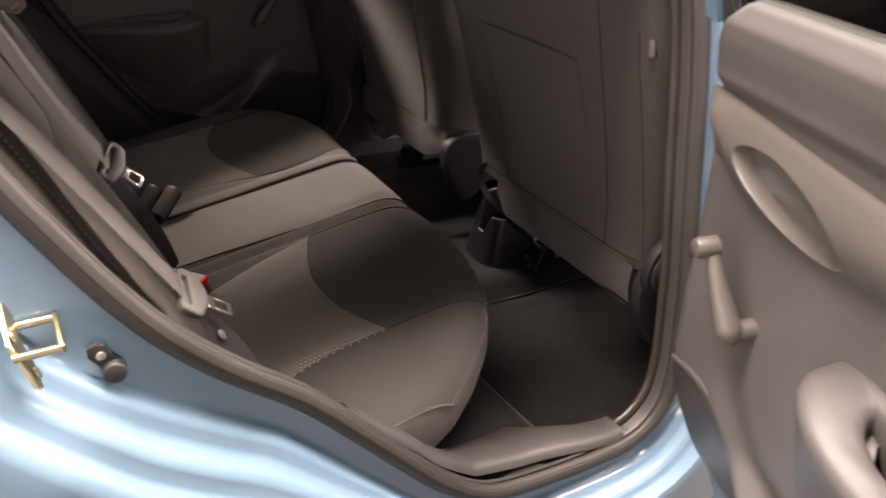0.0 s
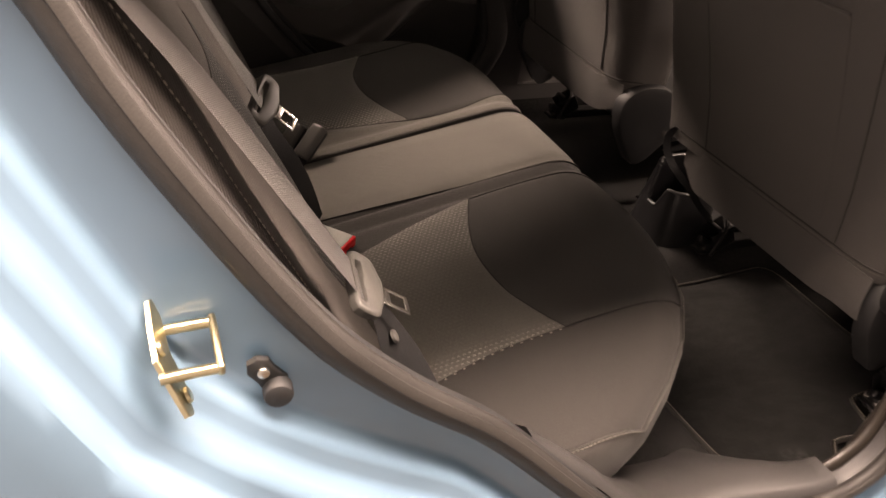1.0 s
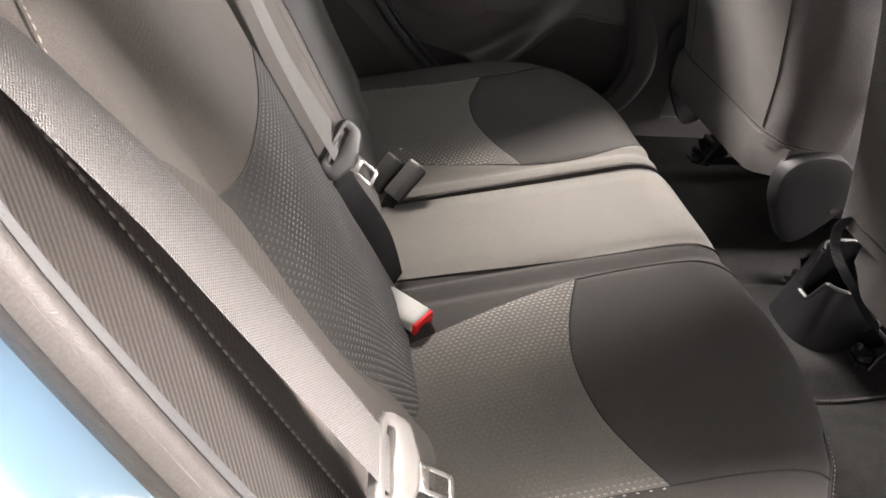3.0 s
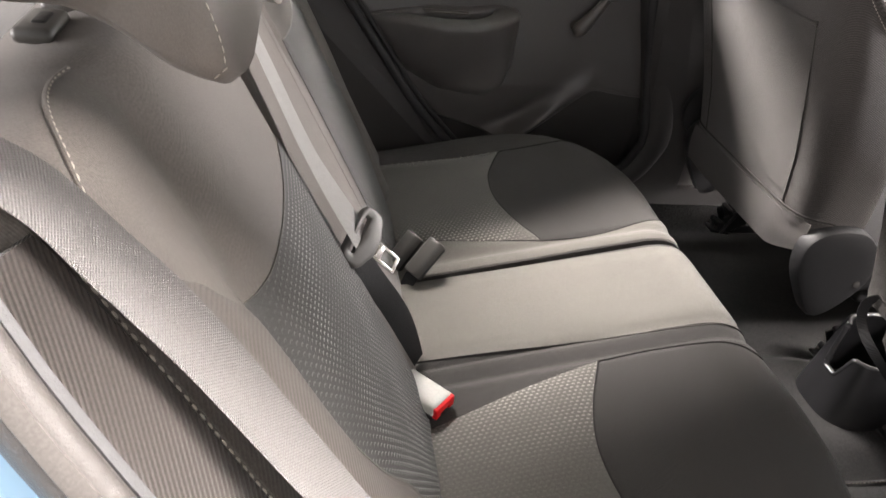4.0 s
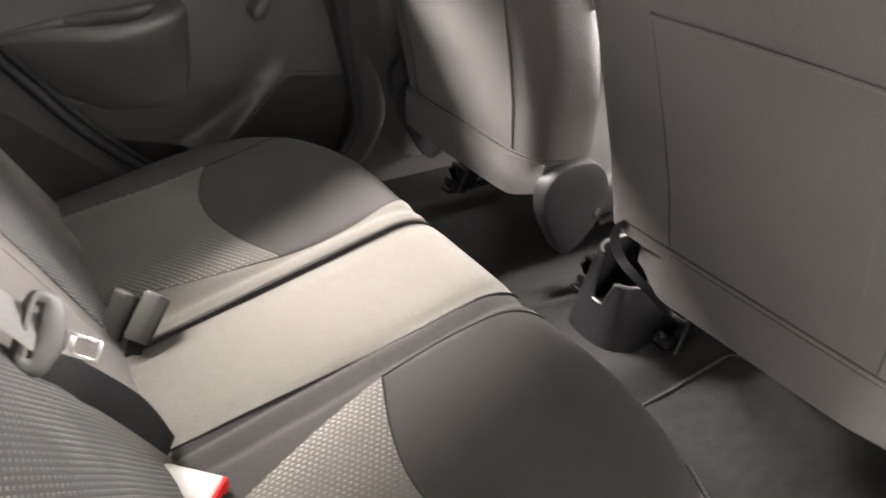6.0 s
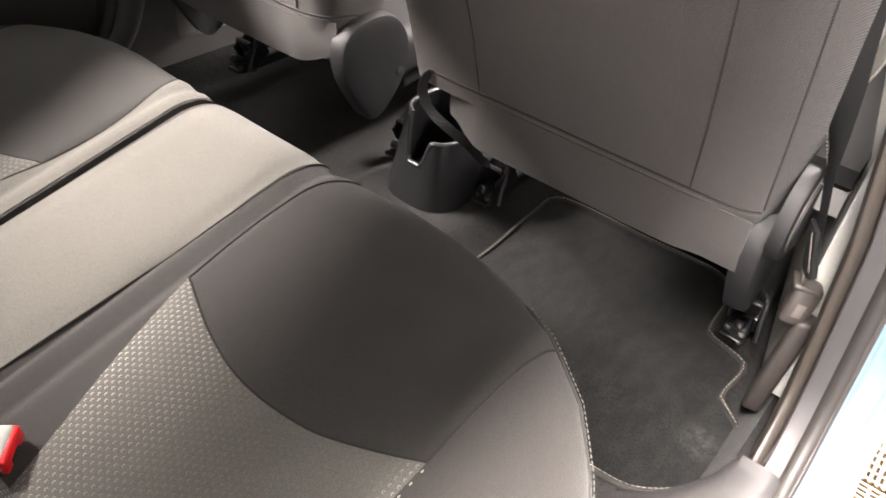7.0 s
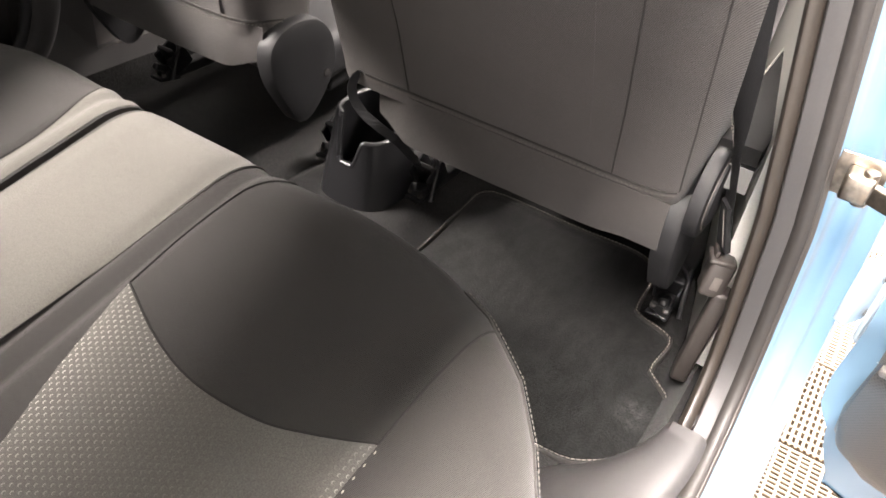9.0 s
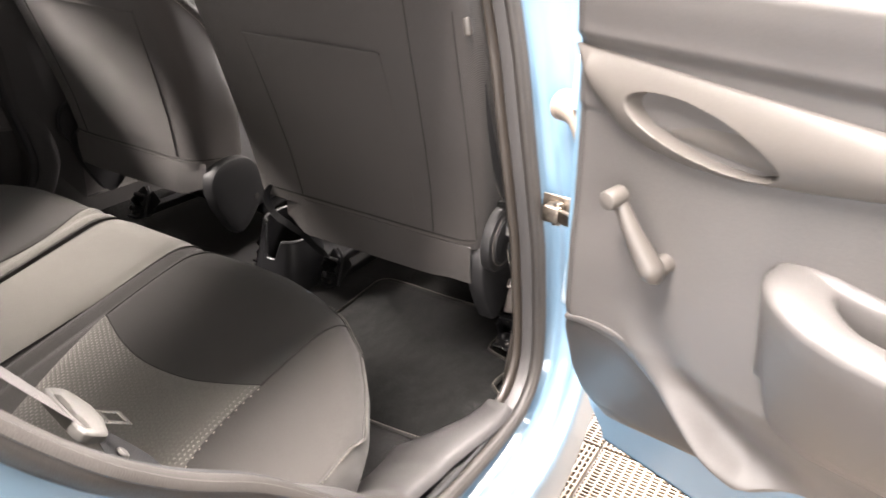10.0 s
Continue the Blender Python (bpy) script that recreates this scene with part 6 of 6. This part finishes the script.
    rows = [[P(a.x + (b.x - a.x) * k / 12, slope(a.z + (b.z - a.z) * k / 12) - 0.005 + 0.011 * math.sin(math.pi * min(1, (k + 0.3) / 2.5) / 2) * min(1, (12 - k) / 1.5 + 0.2), a.z + (b.z - a.z) * k / 12) for a, b in zip(curve, low)] for k in range(13)]
    spk = part("speaker_grille", thick(rows, 0.004 * sgn), M_GRILLE, ob, "perforated plastic speaker grille", world_coords=False)
    ridge = [P(p.x - 0.004, slope(p.z) + 0.001, p.z + 0.004) for p in curve]
    part("grille_ridge", sweep(ridge, [(-0.007, -0.004), (-0.004, 0.003), (0.0, 0.0045), (0.004, 0.003), (0.007, -0.004)], (0, sgn, 0)), M_DOORTRIM, spk, "rounded ridge round the grille", world_coords=False)
    # painted shell behind the trim, a little larger all round
    z0 = 0.305 if sgn > 0 else 0.375
    zs2 = [z0 + (1.22 - z0) * k / 40 for k in range(41)]
    out = []
    for z in zs2:
        zz = min(max(z, 0.44), 1.19)
        a = lerp_table([(0.305, 0.36), (0.345, 0.33), (0.375, 0.30), (0.44, 0.24), (0.50, 0.20), (0.545, 0.155), (0.60, 0.095), (0.70, -0.005), (0.80, -0.080), (0.90, -0.14), (1.0, -0.20), (1.10, -0.25), (1.24, -0.29)], z)[0] - 0.028
        b = right(zz) + (0.034 if sgn > 0 else 0.016) - 0.02 * step01(0.42, z0, z)
        bow = -0.150 + 0.030 * step01(0.4, 0.75, z) - 0.02 * math.sin((z - 0.375) / 0.8 * 3.1)
        g = (-0.040 if z < 1.19 else -0.075) + slope(z) * 0.8
        out.append([P(a, g - 0.006, z), P(a + 0.004, g, z), P(a + 0.03, g, z), P((a + b) / 2, g, z), P(b - 0.03, g, z), P(b - 0.002, g, z), P(b, g - 0.006, z), P(b, bow + 0.006, z), P(b - 0.008, bow, z), P((a + b) / 2, bow - 0.006, z), P(a + 0.01, bow, z), P(a, bow + 0.006, z)])
    part("shell", grid_mesh(out, closed_u=True, cap=True), M_PAINT if sgn > 0 else M_TRIM, ob, "pale blue painted door shell" if sgn > 0 else "dark grey inner edge of the door shell", world_coords=False)
    # window frame and glass
    fr = smooth_path([(0.632, 0, 1.19), (0.615, 0, 1.30), (0.585, 0, 1.37), (0.50, 0, 1.405), (0.20, 0, 1.42), (-0.10, 0, 1.40), (-0.24, 0, 1.32), (-0.275, 0, 1.19)], 60)
    lean = lambda z: 0.30 * max(0, z - 1.10)
    part("window_frame", sweep([P(p.x, -0.035 + lean(p.z), p.z) for p in fr], [(-0.014, -0.02), (0.014, -0.02), (0.014, 0.02), (-0.014, 0.02)], (0, 1, 0)), M_PAINT, ob, world_coords=False)
    part("window_seal", tube([P(p.x * 0.96 + 0.006, -0.03 + lean(p.z), p.z - 0.012) for p in fr], 0.007, 8), M_BLACKRUBBER, ob, world_coords=False)
    rows = [[P(x, -0.035 + lean(z), z) for x in [-0.27 + 0.895 * k / 20 + 0.08 * step01(1.25, 1.42, z) * (0.5 - k / 20) for k in range(21)]] for z in [1.17 + 0.235 * k / 8 for k in range(9)]]
    pane = part("window_glass", thick(rows, 0.004), M_GLASS, ob, "clear tinted window glass", world_coords=False)
    pane.visible_shadow = False
    # unseen rising wedge, added to slant the shadow on the far cushion
    if sgn < 0:
        waist = [(-0.27, 1.19), (0.625, 1.19), (0.625, 1.235), (0.30, 1.262), (-0.02, 1.300), (-0.20, 1.335), (-0.262, 1.36)]
        part("waist_shade", grid_mesh([[P(x, -0.030 + lean(z), z) for x, z in waist], [P(x, -0.055 + lean(z), z) for x, z in waist]], closed_u=True, cap=True), M_DOORTRIM, ob, "unseen dark grey wedge that shades the far window", smooth=False, world_coords=False)
    part("waist_seal", rbox((0.86, 0.012, 0.014), 0.005, P(0.185, -0.038, 1.228)), M_BLACKRUBBER, ob, world_coords=False)
    lock = part("lock_button", tube([P(0.600, -0.012, 1.20), P(0.600, -0.012, 1.262)], 0.005, 10), M_DARKPLASTIC, ob, world_coords=False)
    ob.matrix_basis = place
    return ob


rear_door("rear_door", 1, Matrix.Translation((0.536, -0.870, 0.845)) @ Matrix.Rotation(radians(69.5), 4, "Z") @ Matrix.Rotation(radians(-7.6), 4, "X") @ Matrix.Rotation(radians(0.8), 4, "Y") @ Matrix.Translation((0, 0, -0.80)), "open rear door with dark grey plastic trim, crank and bin", 0.0)
rear_door("rear_door", -1, Matrix.Translation((0.66, 0.765, 0)), "closed rear door with dark grey plastic trim, crank and bin", 0.0)

# ---- ribbed floor tiles beside the car ----
def tile_mesh(s=0.30):
    bms = []
    n = 23
    for k in range(n):
        bms.append(rbox((s * 0.98, s / n * 0.55, 0.014), 0.002, (0, -s / 2 + s * (k + 0.5) / n, 0.010), None, 1))
    for k in range(13):
        bms.append(rbox((0.006, s * 0.98, 0.014), 0.001, (-s / 2 + s * (k + 0.5) / 13, 0, 0.0095), None, 1))
    bm = merge(*bms)
    me = bpy.data.meshes.new("tile")
    bm.to_mesh(me)
    bm.free()
    me.materials.append(M_TILE)
    return me


TILE = tile_mesh()
for a in range(9):
    for b in range(7):
        t = new("tile", TILE)
        t.location = (-0.2 + 0.30 * a, -0.70 - 0.30 * b, -0.018)
        t.rotation_euler = (0, 0, radians(90) * ((a + b) % 2))
        t.parent = ground
        t.matrix_parent_inverse = Matrix.Translation((0, 0, 0.02))
